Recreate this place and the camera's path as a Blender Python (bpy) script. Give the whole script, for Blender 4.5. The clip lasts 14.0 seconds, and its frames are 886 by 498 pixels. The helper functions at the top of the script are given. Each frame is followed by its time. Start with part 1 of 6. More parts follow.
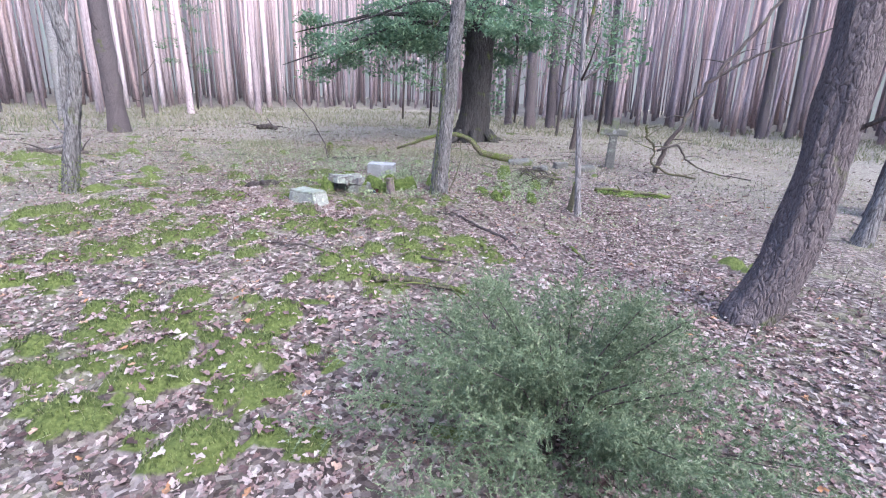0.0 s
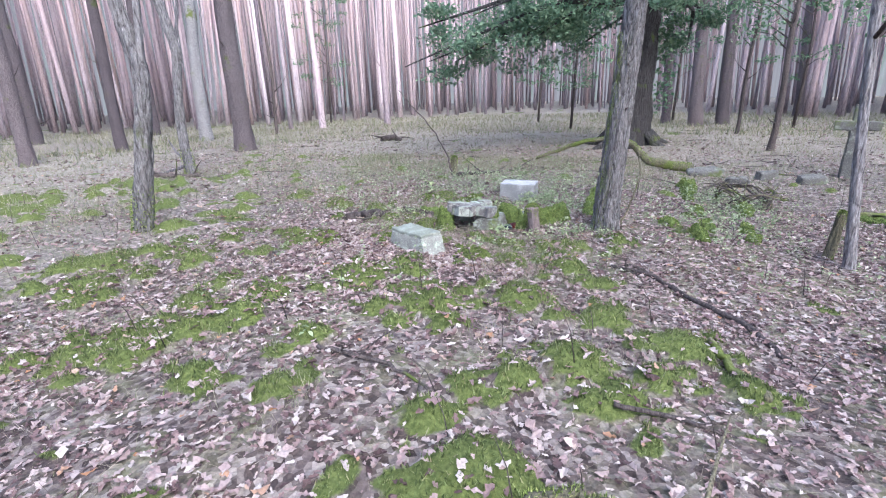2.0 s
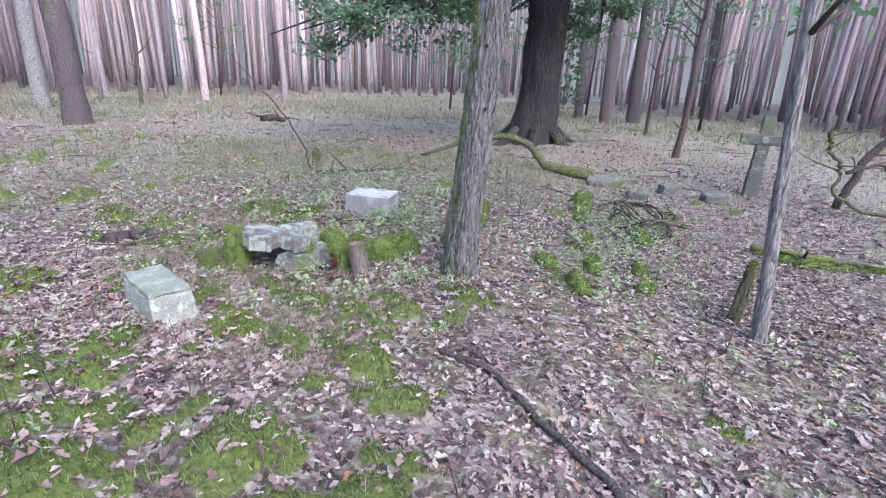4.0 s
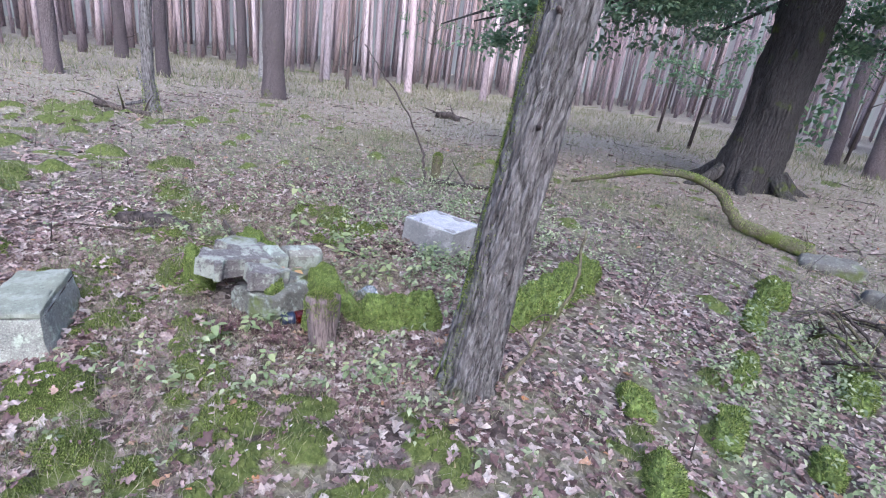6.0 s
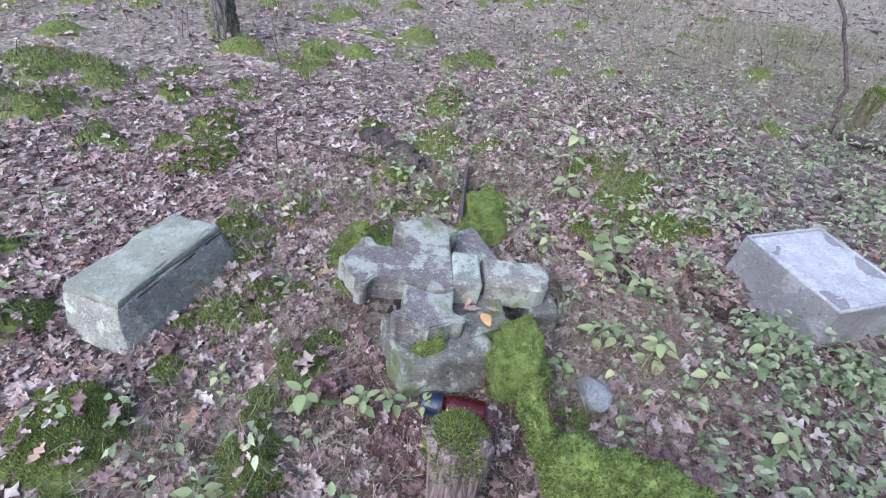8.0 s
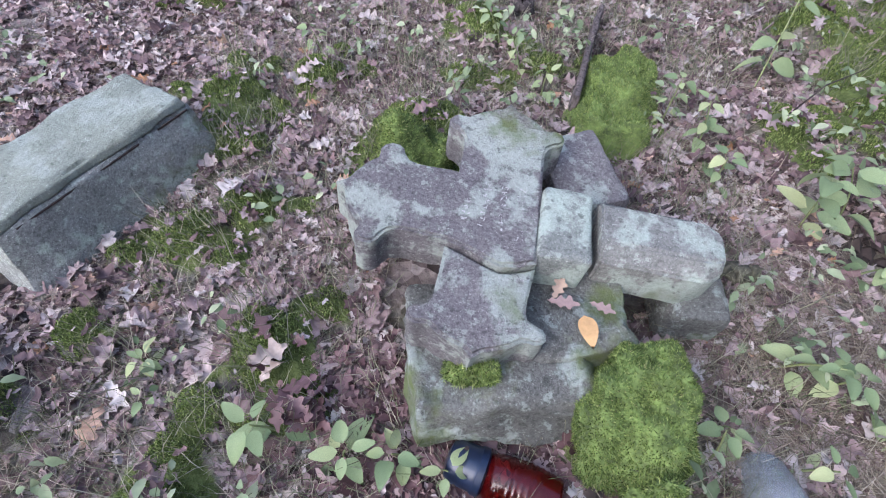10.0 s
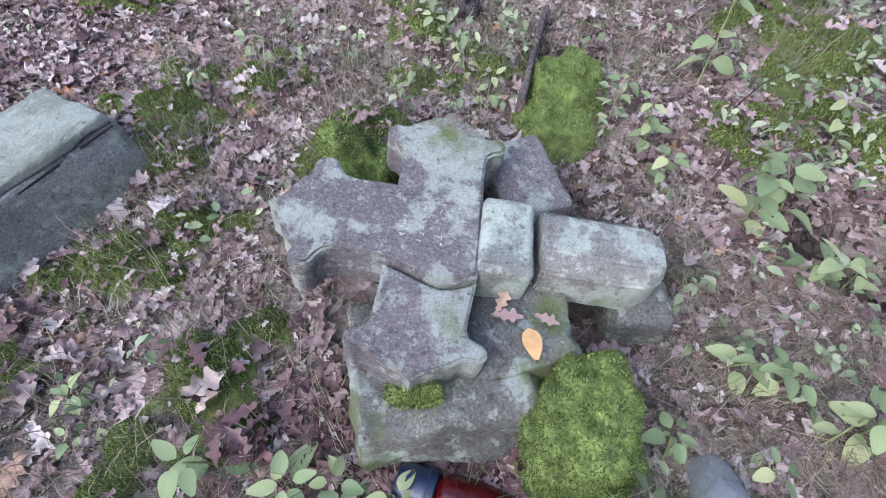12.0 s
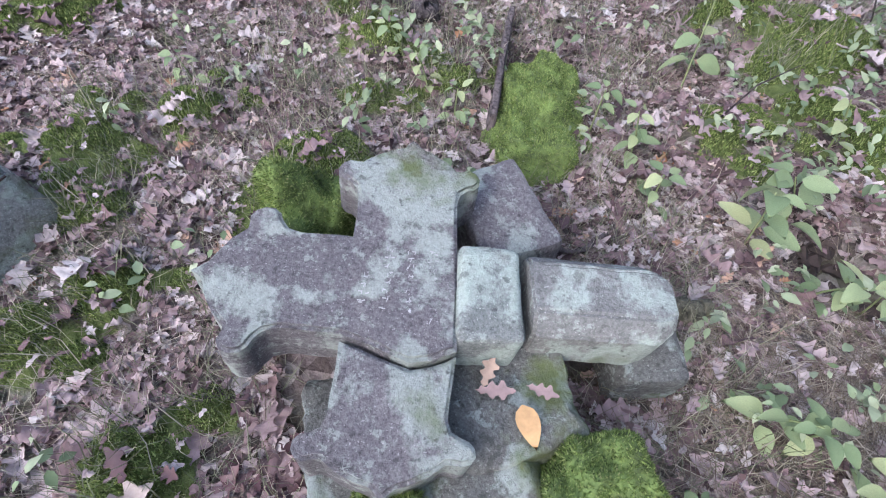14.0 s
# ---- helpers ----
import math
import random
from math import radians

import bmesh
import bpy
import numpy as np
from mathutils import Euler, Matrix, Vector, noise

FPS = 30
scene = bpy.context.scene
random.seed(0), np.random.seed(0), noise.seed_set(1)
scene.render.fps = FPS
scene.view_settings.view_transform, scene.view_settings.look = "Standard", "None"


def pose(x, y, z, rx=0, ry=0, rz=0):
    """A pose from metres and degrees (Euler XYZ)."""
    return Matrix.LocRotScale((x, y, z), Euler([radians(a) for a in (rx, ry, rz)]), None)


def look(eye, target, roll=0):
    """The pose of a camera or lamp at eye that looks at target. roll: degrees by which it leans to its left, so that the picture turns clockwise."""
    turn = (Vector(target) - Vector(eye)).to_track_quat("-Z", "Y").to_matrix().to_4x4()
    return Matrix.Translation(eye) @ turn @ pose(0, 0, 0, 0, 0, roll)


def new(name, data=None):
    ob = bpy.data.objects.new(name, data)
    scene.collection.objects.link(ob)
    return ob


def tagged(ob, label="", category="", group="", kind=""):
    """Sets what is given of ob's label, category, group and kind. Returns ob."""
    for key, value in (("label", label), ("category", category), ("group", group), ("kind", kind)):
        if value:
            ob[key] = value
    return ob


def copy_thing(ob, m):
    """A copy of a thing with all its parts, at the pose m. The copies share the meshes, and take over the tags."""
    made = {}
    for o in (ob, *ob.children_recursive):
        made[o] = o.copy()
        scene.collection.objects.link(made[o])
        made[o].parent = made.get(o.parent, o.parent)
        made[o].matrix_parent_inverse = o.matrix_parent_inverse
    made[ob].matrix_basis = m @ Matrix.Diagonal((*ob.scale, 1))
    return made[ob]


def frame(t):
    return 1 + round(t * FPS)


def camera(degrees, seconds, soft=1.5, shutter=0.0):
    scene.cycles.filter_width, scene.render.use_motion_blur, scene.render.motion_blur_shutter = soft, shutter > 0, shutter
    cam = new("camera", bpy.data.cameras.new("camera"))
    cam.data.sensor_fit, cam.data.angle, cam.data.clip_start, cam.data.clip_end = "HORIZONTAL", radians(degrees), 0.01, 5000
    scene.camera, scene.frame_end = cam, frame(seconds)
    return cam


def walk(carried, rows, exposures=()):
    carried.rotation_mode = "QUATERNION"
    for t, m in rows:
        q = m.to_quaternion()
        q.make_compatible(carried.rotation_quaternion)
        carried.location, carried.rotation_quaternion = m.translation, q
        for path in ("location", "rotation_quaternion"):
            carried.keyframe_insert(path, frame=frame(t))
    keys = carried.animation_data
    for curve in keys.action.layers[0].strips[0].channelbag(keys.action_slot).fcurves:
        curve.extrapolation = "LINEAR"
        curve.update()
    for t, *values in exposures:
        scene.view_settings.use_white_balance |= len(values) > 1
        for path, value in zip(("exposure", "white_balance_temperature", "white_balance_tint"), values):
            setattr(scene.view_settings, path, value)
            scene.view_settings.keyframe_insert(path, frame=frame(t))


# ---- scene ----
cam = camera(83.0, 14.0, 1.1)
PATH = [
    (0, (0.234, -0.073, 1.583), (0.049, 1.82, 0.966), 2.4),
    (0.5, (0.112, 0.418, 1.472), (-0.253, 2.315, 0.954), 1.7),
    (1, (-0.129, 0.966, 1.442), (-0.64, 2.815, 0.875), -0.2),
    (1.5, (-0.339, 1.519, 1.472), (-0.929, 3.324, 0.845), -2.6),
    (2, (-0.377, 2.154, 1.432), (-1.061, 3.934, 0.828), -1.5),
    (2.5, (-0.367, 2.587, 1.483), (-1.071, 4.36, 0.882), -1.9),
    (3, (-0.3, 3.077, 1.513), (-0.699, 4.931, 0.878), 0.6),
    (3.2, (-0.25, 3.251, 1.499), (-0.555, 5.117, 0.846), 0.8),
    (5.3, (0.427, 5.023, 1.434), (-0.491, 6.657, 0.735), 5.1),
    (5.5, (0.45, 5.186, 1.43), (-0.576, 6.748, 0.716), 4.2),
    (6, (0.377, 5.688, 1.413), (-0.694, 7.223, 0.708), 8.0),
    (6.5, (0.213, 6.157, 1.346), (-1.097, 7.43, 0.532), 6.8),
    (7, (-0.044, 6.471, 1.351), (-1.59, 7.31, 0.4), 5.0),
    (7.5, (-0.407, 6.714, 1.372), (-2.006, 7.269, 0.307), 5.3),
    (7.7, (-0.511, 6.792, 1.387), (-2.083, 7.294, 0.257), 5.2),
    (9.8, (-1.345, 7.1, 1.001), (-2.561, 7.017, -0.585), -2.7),
    (10, (-1.364, 7.108, 0.989), (-2.512, 7.081, -0.649), -1.3),
    (10.5, (-1.388, 7.125, 0.991), (-2.491, 7.182, -0.676), 1.6),
    (11, (-1.388, 7.15, 0.995), (-2.52, 7.258, -0.651), 2.8),
    (11.5, (-1.398, 7.165, 0.99), (-2.513, 7.266, -0.667), 2.1),
    (12, (-1.407, 7.167, 0.989), (-2.538, 7.253, -0.659), 1.0),
    (12.5, (-1.407, 7.168, 1.014), (-2.527, 7.272, -0.64), 1.0),
    (13, (-1.344, 7.163, 1.055), (-2.597, 7.367, -0.49), 5.7),
    (13.5, (-1.451, 7.176, 0.982), (-2.722, 7.397, -0.546), 2.0),
    (14, (-1.578, 7.194, 0.91), (-2.696, 7.375, -0.739), 1.3),
]
walk(cam, [(t, look(eye, target, roll)) for t, eye, target, roll in PATH], [(0, 2.33, 5560, 10), (2, 2.19, 5540, 8), (3, 2.18, 5540, 8), (5.5, 2.0, 5500, 10), (7.5, 1.95, 5450, 11.5), (10, 1.93, 5480, 11.5), (14, 1.97, 5520, 11)])

# ---------------------------------------------------------------- light
world = bpy.data.worlds.new("overcast")
scene.world = world
world.use_nodes = True
wt = world.node_tree
sky = wt.nodes.new("ShaderNodeTexSky")
sky.sky_type, sky.sun_disc = "NISHITA", False
sky.sun_elevation, sky.sun_rotation = radians(42), radians(135)
sky.air_density, sky.dust_density, sky.ozone_density = 1.0, 4.0, 1.0
wt.nodes["Background"].inputs["Strength"].default_value = 0.15
wt.links.new(sky.outputs["Color"], wt.nodes["Background"].inputs["Color"])
sun = new("sun", bpy.data.lights.new("sun", "SUN"))
sun.data.energy, sun.data.angle, sun.data.color = 0.5, radians(90), (1.0, 0.95, 0.9)
sun.matrix_world = look((0, 0, 30), (-16, 16, 3))


# ---------------------------------------------------------------- materials
def nodes_of(name):
    m = bpy.data.materials.new(name)
    m.use_nodes = True
    t = m.node_tree
    return m, t, t.nodes["Principled BSDF"]


def add(t, kind, **sockets):
    n = t.nodes.new(kind)
    for k, v in sockets.items():
        n.inputs[k.replace("_", " ")].default_value = v
    return n


def ramp(t, fac, stops):
    n = t.nodes.new("ShaderNodeValToRGB")
    e = n.color_ramp.elements
    while len(e) < len(stops):
        e.new(0.5)
    for el, (p, c) in zip(e, stops):
        el.position, el.color = p, (*c, 1)
    t.links.new(fac, n.inputs["Fac"])
    return n.outputs["Color"]


def coords(t, scale=(1, 1, 1), which="Object"):
    c = t.nodes.new("ShaderNodeTexCoord")
    m = t.nodes.new("ShaderNodeMapping")
    m.inputs["Scale"].default_value = scale
    t.links.new(c.outputs[which], m.inputs["Vector"])
    return m.outputs["Vector"]


def noise_tex(t, vec, scale, detail=5, rough=0.6):
    n = add(t, "ShaderNodeTexNoise", Scale=scale, Detail=detail, Roughness=rough)
    t.links.new(vec, n.inputs["Vector"])
    return n.outputs["Fac"]


def mixc(t, fac, a, b, mode="MIX"):
    n = t.nodes.new("ShaderNodeMix")
    n.data_type, n.blend_type = "RGBA", mode
    for s, v in ((n.inputs[0], fac), (n.inputs[6], a), (n.inputs[7], b)):
        if isinstance(v, (int, float)):
            s.default_value = v
        elif isinstance(v, tuple):
            s.default_value = (*v, 1)
        else:
            t.links.new(v, s)
    return n.outputs[2]


def bump(t, bsdf, height, strength=0.5, dist=0.01):
    n = add(t, "ShaderNodeBump", Strength=strength, Distance=dist)
    t.links.new(height, n.inputs["Height"])
    t.links.new(n.outputs["Normal"], bsdf.inputs["Normal"])


def random_of(t, island=False):
    n = t.nodes.new("ShaderNodeNewGeometry" if island else "ShaderNodeObjectInfo")
    return n.outputs["Random Per Island" if island else "Random"]


def leafy(name, stops, rough=0.7, back=0.25, noise_scale=25.0, island=True):
    """Thin leaves: a colour for each leaf, veins of lighter tone, some light let through."""
    m, t, b = nodes_of(name)
    col = ramp(t, random_of(t, island), stops)
    v = coords(t)
    n = noise_tex(t, v, noise_scale, 4)
    col = mixc(t, 0.6, col, ramp(t, n, [(0.3, (0.45, 0.45, 0.45)), (0.7, (1, 1, 1))]), "MULTIPLY")
    t.links.new(col, b.inputs["Base Color"])
    b.inputs["Roughness"].default_value = rough
    b.inputs["Specular IOR Level"].default_value = 0.3
    tr = t.nodes.new("ShaderNodeBsdfTranslucent")
    t.links.new(col, tr.inputs["Color"])
    mx = add(t, "ShaderNodeMixShader", Fac=back)
    t.links.new(b.outputs[0], mx.inputs[1])
    t.links.new(tr.outputs[0], mx.inputs[2])
    t.links.new(mx.outputs[0], t.nodes["Material Output"].inputs["Surface"])
    return m


def bark(name, dark, mid, light, stretch=0.25, scale=14.0, moss=0.0, high=None, depth=0.03, tints=None, island=False):
    """Furrowed bark: plates stretched along the trunk, lichen, moss in blotches, another colour high up."""
    m, t, b = nodes_of(name)
    v = coords(t, (1, 1, stretch))
    vo = t.nodes.new("ShaderNodeTexVoronoi")
    vo.feature = "DISTANCE_TO_EDGE"
    vo.inputs["Scale"].default_value = scale
    warp = t.nodes.new("ShaderNodeVectorMath")
    warp.operation = "MULTIPLY_ADD"
    nn = add(t, "ShaderNodeTexNoise", Scale=6.0, Detail=4.0)
    t.links.new(v, nn.inputs["Vector"])
    t.links.new(nn.outputs["Color"], warp.inputs[0])
    warp.inputs[1].default_value = (0.12, 0.12, 0.12)
    t.links.new(v, warp.inputs[2])
    t.links.new(warp.outputs[0], vo.inputs["Vector"])
    fine = noise_tex(t, v, scale * 4, 6, 0.7)
    broad = noise_tex(t, coords(t), 2.3, 4)
    col = ramp(t, fine, [(0.3, dark), (0.52, mid), (0.75, light)])
    col = mixc(t, mixc(t, 1.0, ramp(t, vo.outputs["Distance"], [(0.0, (1, 1, 1)), (0.09, (0, 0, 0))]), ramp(t, fine, [(0.35, (1, 1, 1)), (0.6, (0.15, 0.15, 0.15))]), "MULTIPLY"), col, tuple(c * 0.5 for c in dark))
    if high:
        z = t.nodes.new("ShaderNodeSeparateXYZ")
        c = t.nodes.new("ShaderNodeTexCoord")
        t.links.new(c.outputs["Object"], z.inputs[0])
        mr = add(t, "ShaderNodeMapRange", From_Min=0.5, From_Max=7.0)
        t.links.new(z.outputs["Z"], mr.inputs["Value"])
        hi = mixc(t, ramp(t, fine, [(0.35, (0, 0, 0)), (0.7, (1, 1, 1))]), high, tuple(min(1, c * 1.5) for c in high))
        col = mixc(t, mr.outputs[0], col, hi)
    if moss:
        mk = ramp(t, broad, [(0.62 - moss * 0.2, (0, 0, 0)), (0.72 - moss * 0.2, (1, 1, 1))])
        col = mixc(t, mk, col, (0.09, 0.115, 0.03))
    tint = ramp(t, random_of(t, island), tints or [(0.0, (0.72, 0.7, 0.74)), (0.5, (1, 0.97, 0.98)), (1.0, (1.25, 1.2, 1.22))])
    col = mixc(t, 1.0, col, tint, "MULTIPLY")
    t.links.new(col, b.inputs["Base Color"])
    b.inputs["Roughness"].default_value = 0.9
    b.inputs["Specular IOR Level"].default_value = 0.2
    hh = mixc(t, 0.5, ramp(t, vo.outputs["Distance"], [(0.0, (0, 0, 0)), (0.25, (1, 1, 1))]), fine)
    bump(t, b, hh, 0.9, depth)
    return m


def stone(name, dark, mid, light, lichen, amount=0.5, scale=5.0, moss=0.0):
    """Weathered stone: fine grain, dark pitting, pale lichen with crisp edges, green on the flanks."""
    m, t, b = nodes_of(name)
    v = coords(t)
    grain = noise_tex(t, v, 150, 6, 0.8)
    speck = noise_tex(t, v, 260, 2, 0.5)
    broad = noise_tex(t, v, scale, 6, 0.62)
    broad2 = noise_tex(t, v, scale * 0.43, 5, 0.65)
    col = ramp(t, grain, [(0.32, dark), (0.5, mid), (0.7, light)])
    col = mixc(t, 0.75, col, ramp(t, broad2, [(0.3, (0.55, 0.56, 0.58)), (0.65, (1.1, 1.08, 1.05))]), "MULTIPLY")
    mk = ramp(t, broad, [(0.65 - amount * 0.25, (0, 0, 0)), (0.70 - amount * 0.25, (0.9, 0.9, 0.9))])
    col = mixc(t, mk, col, mixc(t, ramp(t, grain, [(0.4, (0, 0, 0)), (0.6, (1, 1, 1))]), tuple(c * 0.75 for c in lichen), lichen))
    col = mixc(t, ramp(t, speck, [(0.65, (0, 0, 0)), (0.72, (0.6, 0.6, 0.6))]), col, tuple(min(1, c * 1.7) for c in light))
    pits = noise_tex(t, v, 60, 4, 0.6)
    col = mixc(t, ramp(t, pits, [(0.60, (0, 0, 0)), (0.70, (0.75, 0.75, 0.75))]), col, tuple(c * 0.6 for c in dark))
    spot = noise_tex(t, v, 34, 9, 0.75)
    col = mixc(t, ramp(t, spot, [(0.56, (0, 0, 0)), (0.60, (0.6, 0.6, 0.6))]), col, lichen)
    col = mixc(t, ramp(t, spot, [(0.38, (0.6, 0.6, 0.6)), (0.43, (0, 0, 0))]), col, tuple(c * 0.8 for c in dark))
    if moss:
        col = mixc(t, ramp(t, broad2, [(0.6 - moss * 0.2, (0, 0, 0)), (0.7 - moss * 0.2, (1, 1, 1))]), col, (0.10, 0.12, 0.05))
    t.links.new(col, b.inputs["Base Color"])
    b.inputs["Roughness"].default_value = 0.92
    b.inputs["Specular IOR Level"].default_value = 0.25
    bump(t, b, mixc(t, 0.4, mixc(t, 0.5, grain, pits), broad), 1.0, 0.012)
    return m


def plain(name, col, rough=0.5, metal=0.0, var=0.25):
    m, t, b = nodes_of(name)
    n = noise_tex(t, coords(t), 30, 5)
    c = mixc(t, ramp(t, n, [(0.35, (0, 0, 0)), (0.7, (1, 1, 1))]), tuple(x * (1 - var) for x in col), tuple(min(1, x * (1 + var)) for x in col))
    t.links.new(c, b.inputs["Base Color"])
    b.inputs["Roughness"].default_value, b.inputs["Metallic"].default_value = rough, metal
    bump(t, b, n, 0.2, 0.002)
    return m


def ground_material():
    m, t, b = nodes_of("forest_floor")
    v = coords(t)
    big = noise_tex(t, v, 0.22, 6, 0.6)
    mid = noise_tex(t, v, 3.0, 6, 0.65)
    fine = noise_tex(t, v, 42, 6, 0.75)
    vo = add(t, "ShaderNodeTexVoronoi", Scale=30.0, Randomness=1.0)
    t.links.new(v, vo.inputs["Vector"])
    sep = t.nodes.new("ShaderNodeSeparateColor")
    t.links.new(vo.outputs["Color"], sep.inputs[0])
    litter = ramp(t, sep.outputs[0], [(0.0, (0.055, 0.042, 0.04)), (0.35, (0.115, 0.09, 0.087)), (0.7, (0.195, 0.162, 0.155)), (1.0, (0.33, 0.29, 0.275))])
    litter = mixc(t, 0.75, litter, ramp(t, fine, [(0.3, (0.35, 0.33, 0.33)), (0.6, (1, 1, 1))]), "MULTIPLY")
    thin_green = ramp(t, fine, [(0.3, (0.09, 0.092, 0.05)), (0.7, (0.25, 0.25, 0.16))])
    thin = t.nodes.new("ShaderNodeMath")
    thin.operation = "MULTIPLY_ADD"
    t.links.new(big, thin.inputs[0])
    thin.inputs[1].default_value = 0.5
    t.links.new(mid, thin.inputs[2])
    col = mixc(t, ramp(t, thin.outputs[0], [(0.73, (0, 0, 0)), (0.92, (0.75, 0.75, 0.75))]), litter, thin_green)
    tone = noise_tex(t, v, 0.8, 8, 0.72)
    col = mixc(t, 0.7, col, ramp(t, tone, [(0.32, (0.62, 0.58, 0.58)), (0.5, (1, 1, 1)), (0.68, (1.25, 1.27, 1.12))]), "MULTIPLY")
    sw = t.nodes.new("ShaderNodeAttribute")
    sw.attribute_name = "sward"
    sward = ramp(t, noise_tex(t, v, 14, 8, 0.85), [(0.34, (0.08, 0.07, 0.058)), (0.48, (0.195, 0.176, 0.15)), (0.56, (0.285, 0.262, 0.23)), (0.68, (0.43, 0.40, 0.36))])
    col = mixc(t, sw.outputs["Fac"], col, sward)
    a = t.nodes.new("ShaderNodeAttribute")
    a.attribute_name = "moss"
    edge = t.nodes.new("ShaderNodeMath")
    edge.operation = "MULTIPLY_ADD"
    t.links.new(fine, edge.inputs[0])
    edge.inputs[1].default_value = 0.5
    t.links.new(a.outputs["Fac"], edge.inputs[2])
    mossc = ramp(t, fine, [(0.3, (0.04, 0.055, 0.014)), (0.55, (0.10, 0.122, 0.038)), (0.8, (0.18, 0.205, 0.075))])
    col = mixc(t, ramp(t, edge.outputs[0], [(0.62, (0, 0, 0)), (0.8, (1, 1, 1))]), col, mossc)
    far = t.nodes.new("ShaderNodeAttribute")
    far.attribute_name = "sand"
    col = mixc(t, far.outputs["Fac"], col, (0.42, 0.38, 0.33))
    t.links.new(col, b.inputs["Base Color"])
    b.inputs["Roughness"].default_value = 0.95
    b.inputs["Specular IOR Level"].default_value = 0.15
    bump(t, b, mixc(t, 0.5, fine, vo.outputs["Distance"]), 0.8, 0.03)
    return m


M_GROUND = ground_material()
M_LITTER = leafy("fallen_oak_leaves", [(0.0, (0.06, 0.034, 0.035)), (0.25, (0.175, 0.112, 0.112)), (0.5, (0.285, 0.203, 0.20)), (0.72, (0.375, 0.292, 0.284)), (0.88, (0.44, 0.374, 0.356)), (0.96, (0.50, 0.45, 0.425)), (1.0, (0.36, 0.18, 0.09))], 0.7, 0.1, 75.0)
M_MOSS = leafy("moss_shoots", [(0.0, (0.03, 0.048, 0.011)), (0.35, (0.115, 0.165, 0.038)), (0.65, (0.235, 0.31, 0.08)), (0.93, (0.40, 0.47, 0.17)), (1.0, (0.42, 0.40, 0.19))], 0.9, 0.3)
M_MOSSDULL = leafy("dull_moss_shoots", [(0.0, (0.04, 0.052, 0.018)), (0.3, (0.09, 0.118, 0.04)), (0.65, (0.165, 0.205, 0.075)), (0.93, (0.27, 0.31, 0.135)), (1.0, (0.36, 0.31, 0.19))], 0.9, 0.3)
M_MOSSBODY = plain("moss_cushion", (0.115, 0.158, 0.042), 0.95, 0, 0.6)
M_GRASS = leafy("thin_grass", [(0.0, (0.12, 0.145, 0.07)), (0.5, (0.23, 0.235, 0.145)), (1.0, (0.42, 0.38, 0.30))], 0.7, 0.3)
M_NEEDLE = leafy("dry_needles", [(0.0, (0.09, 0.055, 0.045)), (0.4, (0.17, 0.14, 0.095)), (0.75, (0.27, 0.22, 0.165)), (1.0, (0.46, 0.41, 0.33))], 0.7, 0.05)
M_HERB = leafy("herb_leaves", [(0.0, (0.20, 0.27, 0.135)), (0.6, (0.33, 0.40, 0.2)), (1.0, (0.47, 0.50, 0.26))], 0.55, 0.35, 40, False)
M_HERBS = leafy("herb_carpet", [(0.0, (0.15, 0.2, 0.10)), (0.6, (0.30, 0.365, 0.21)), (1.0, (0.48, 0.52, 0.34))], 0.55, 0.35, 40)
M_STEM = plain("green_stem", (0.17, 0.2, 0.08), 0.7)
M_OAKLEAF = leafy("oak_foliage", [(0.0, (0.095, 0.17, 0.11)), (0.6, (0.165, 0.26, 0.165)), (1.0, (0.265, 0.36, 0.225))], 0.5, 0.5)
M_PALELEAF = leafy("young_foliage", [(0.0, (0.08, 0.17, 0.10)), (1.0, (0.2, 0.3, 0.16))], 0.6, 0.4)
M_PINENEEDLE = leafy("pine_needles", [(0.0, (0.03, 0.06, 0.03)), (1.0, (0.09, 0.13, 0.06))], 0.6, 0.1)
M_JUNIPER = leafy("juniper_needles", [(0.0, (0.09, 0.13, 0.07)), (0.6, (0.17, 0.22, 0.13)), (1.0, (0.28, 0.33, 0.205))], 0.6, 0.2)
TRUNK_TINTS = [(0.0, (0.55, 0.53, 0.57)), (0.25, (0.74, 0.71, 0.75)), (0.42, (0.95, 0.84, 0.79)), (0.58, (0.82, 0.82, 0.86)), (0.8, (1.06, 1.0, 1.02)), (0.93, (1.2, 1.14, 1.16)), (1.0, (1.45, 1.47, 1.5))]
M_PINE = bark("pine_bark", (0.235, 0.198, 0.215), (0.33, 0.285, 0.302), (0.41, 0.365, 0.378), 0.22, 9, 0, (0.41, 0.335, 0.338), 0.02, TRUNK_TINTS)
# far copy of the pine bark, its colours lightened to stand in for light
M_PINEFAR_LIT = bark("far_pine_bark_lit", (0.31, 0.265, 0.285), (0.42, 0.365, 0.385), (0.50, 0.45, 0.465), 0.22, 9, 0, (0.46, 0.38, 0.385), 0.02, TRUNK_TINTS, True)
M_PINEDARK = bark("dark_pine_bark", (0.064, 0.055, 0.06), (0.128, 0.111, 0.118), (0.205, 0.185, 0.193), 0.36, 26, 0.12, None, 0.03)
M_OAKBARK = bark("oak_bark", (0.03, 0.029, 0.029), (0.068, 0.065, 0.065), (0.125, 0.121, 0.122), 0.1, 18, 0.05, None, 0.05)
M_FLAKY = bark("flaky_bark", (0.07, 0.065, 0.066), (0.19, 0.186, 0.19), (0.37, 0.378, 0.385), 0.17, 17, 0.10, None, 0.04)
M_TWIG = bark("dead_twig", (0.042, 0.035, 0.033), (0.085, 0.072, 0.069), (0.15, 0.132, 0.126), 0.3, 30, 0.1, None, 0.01)
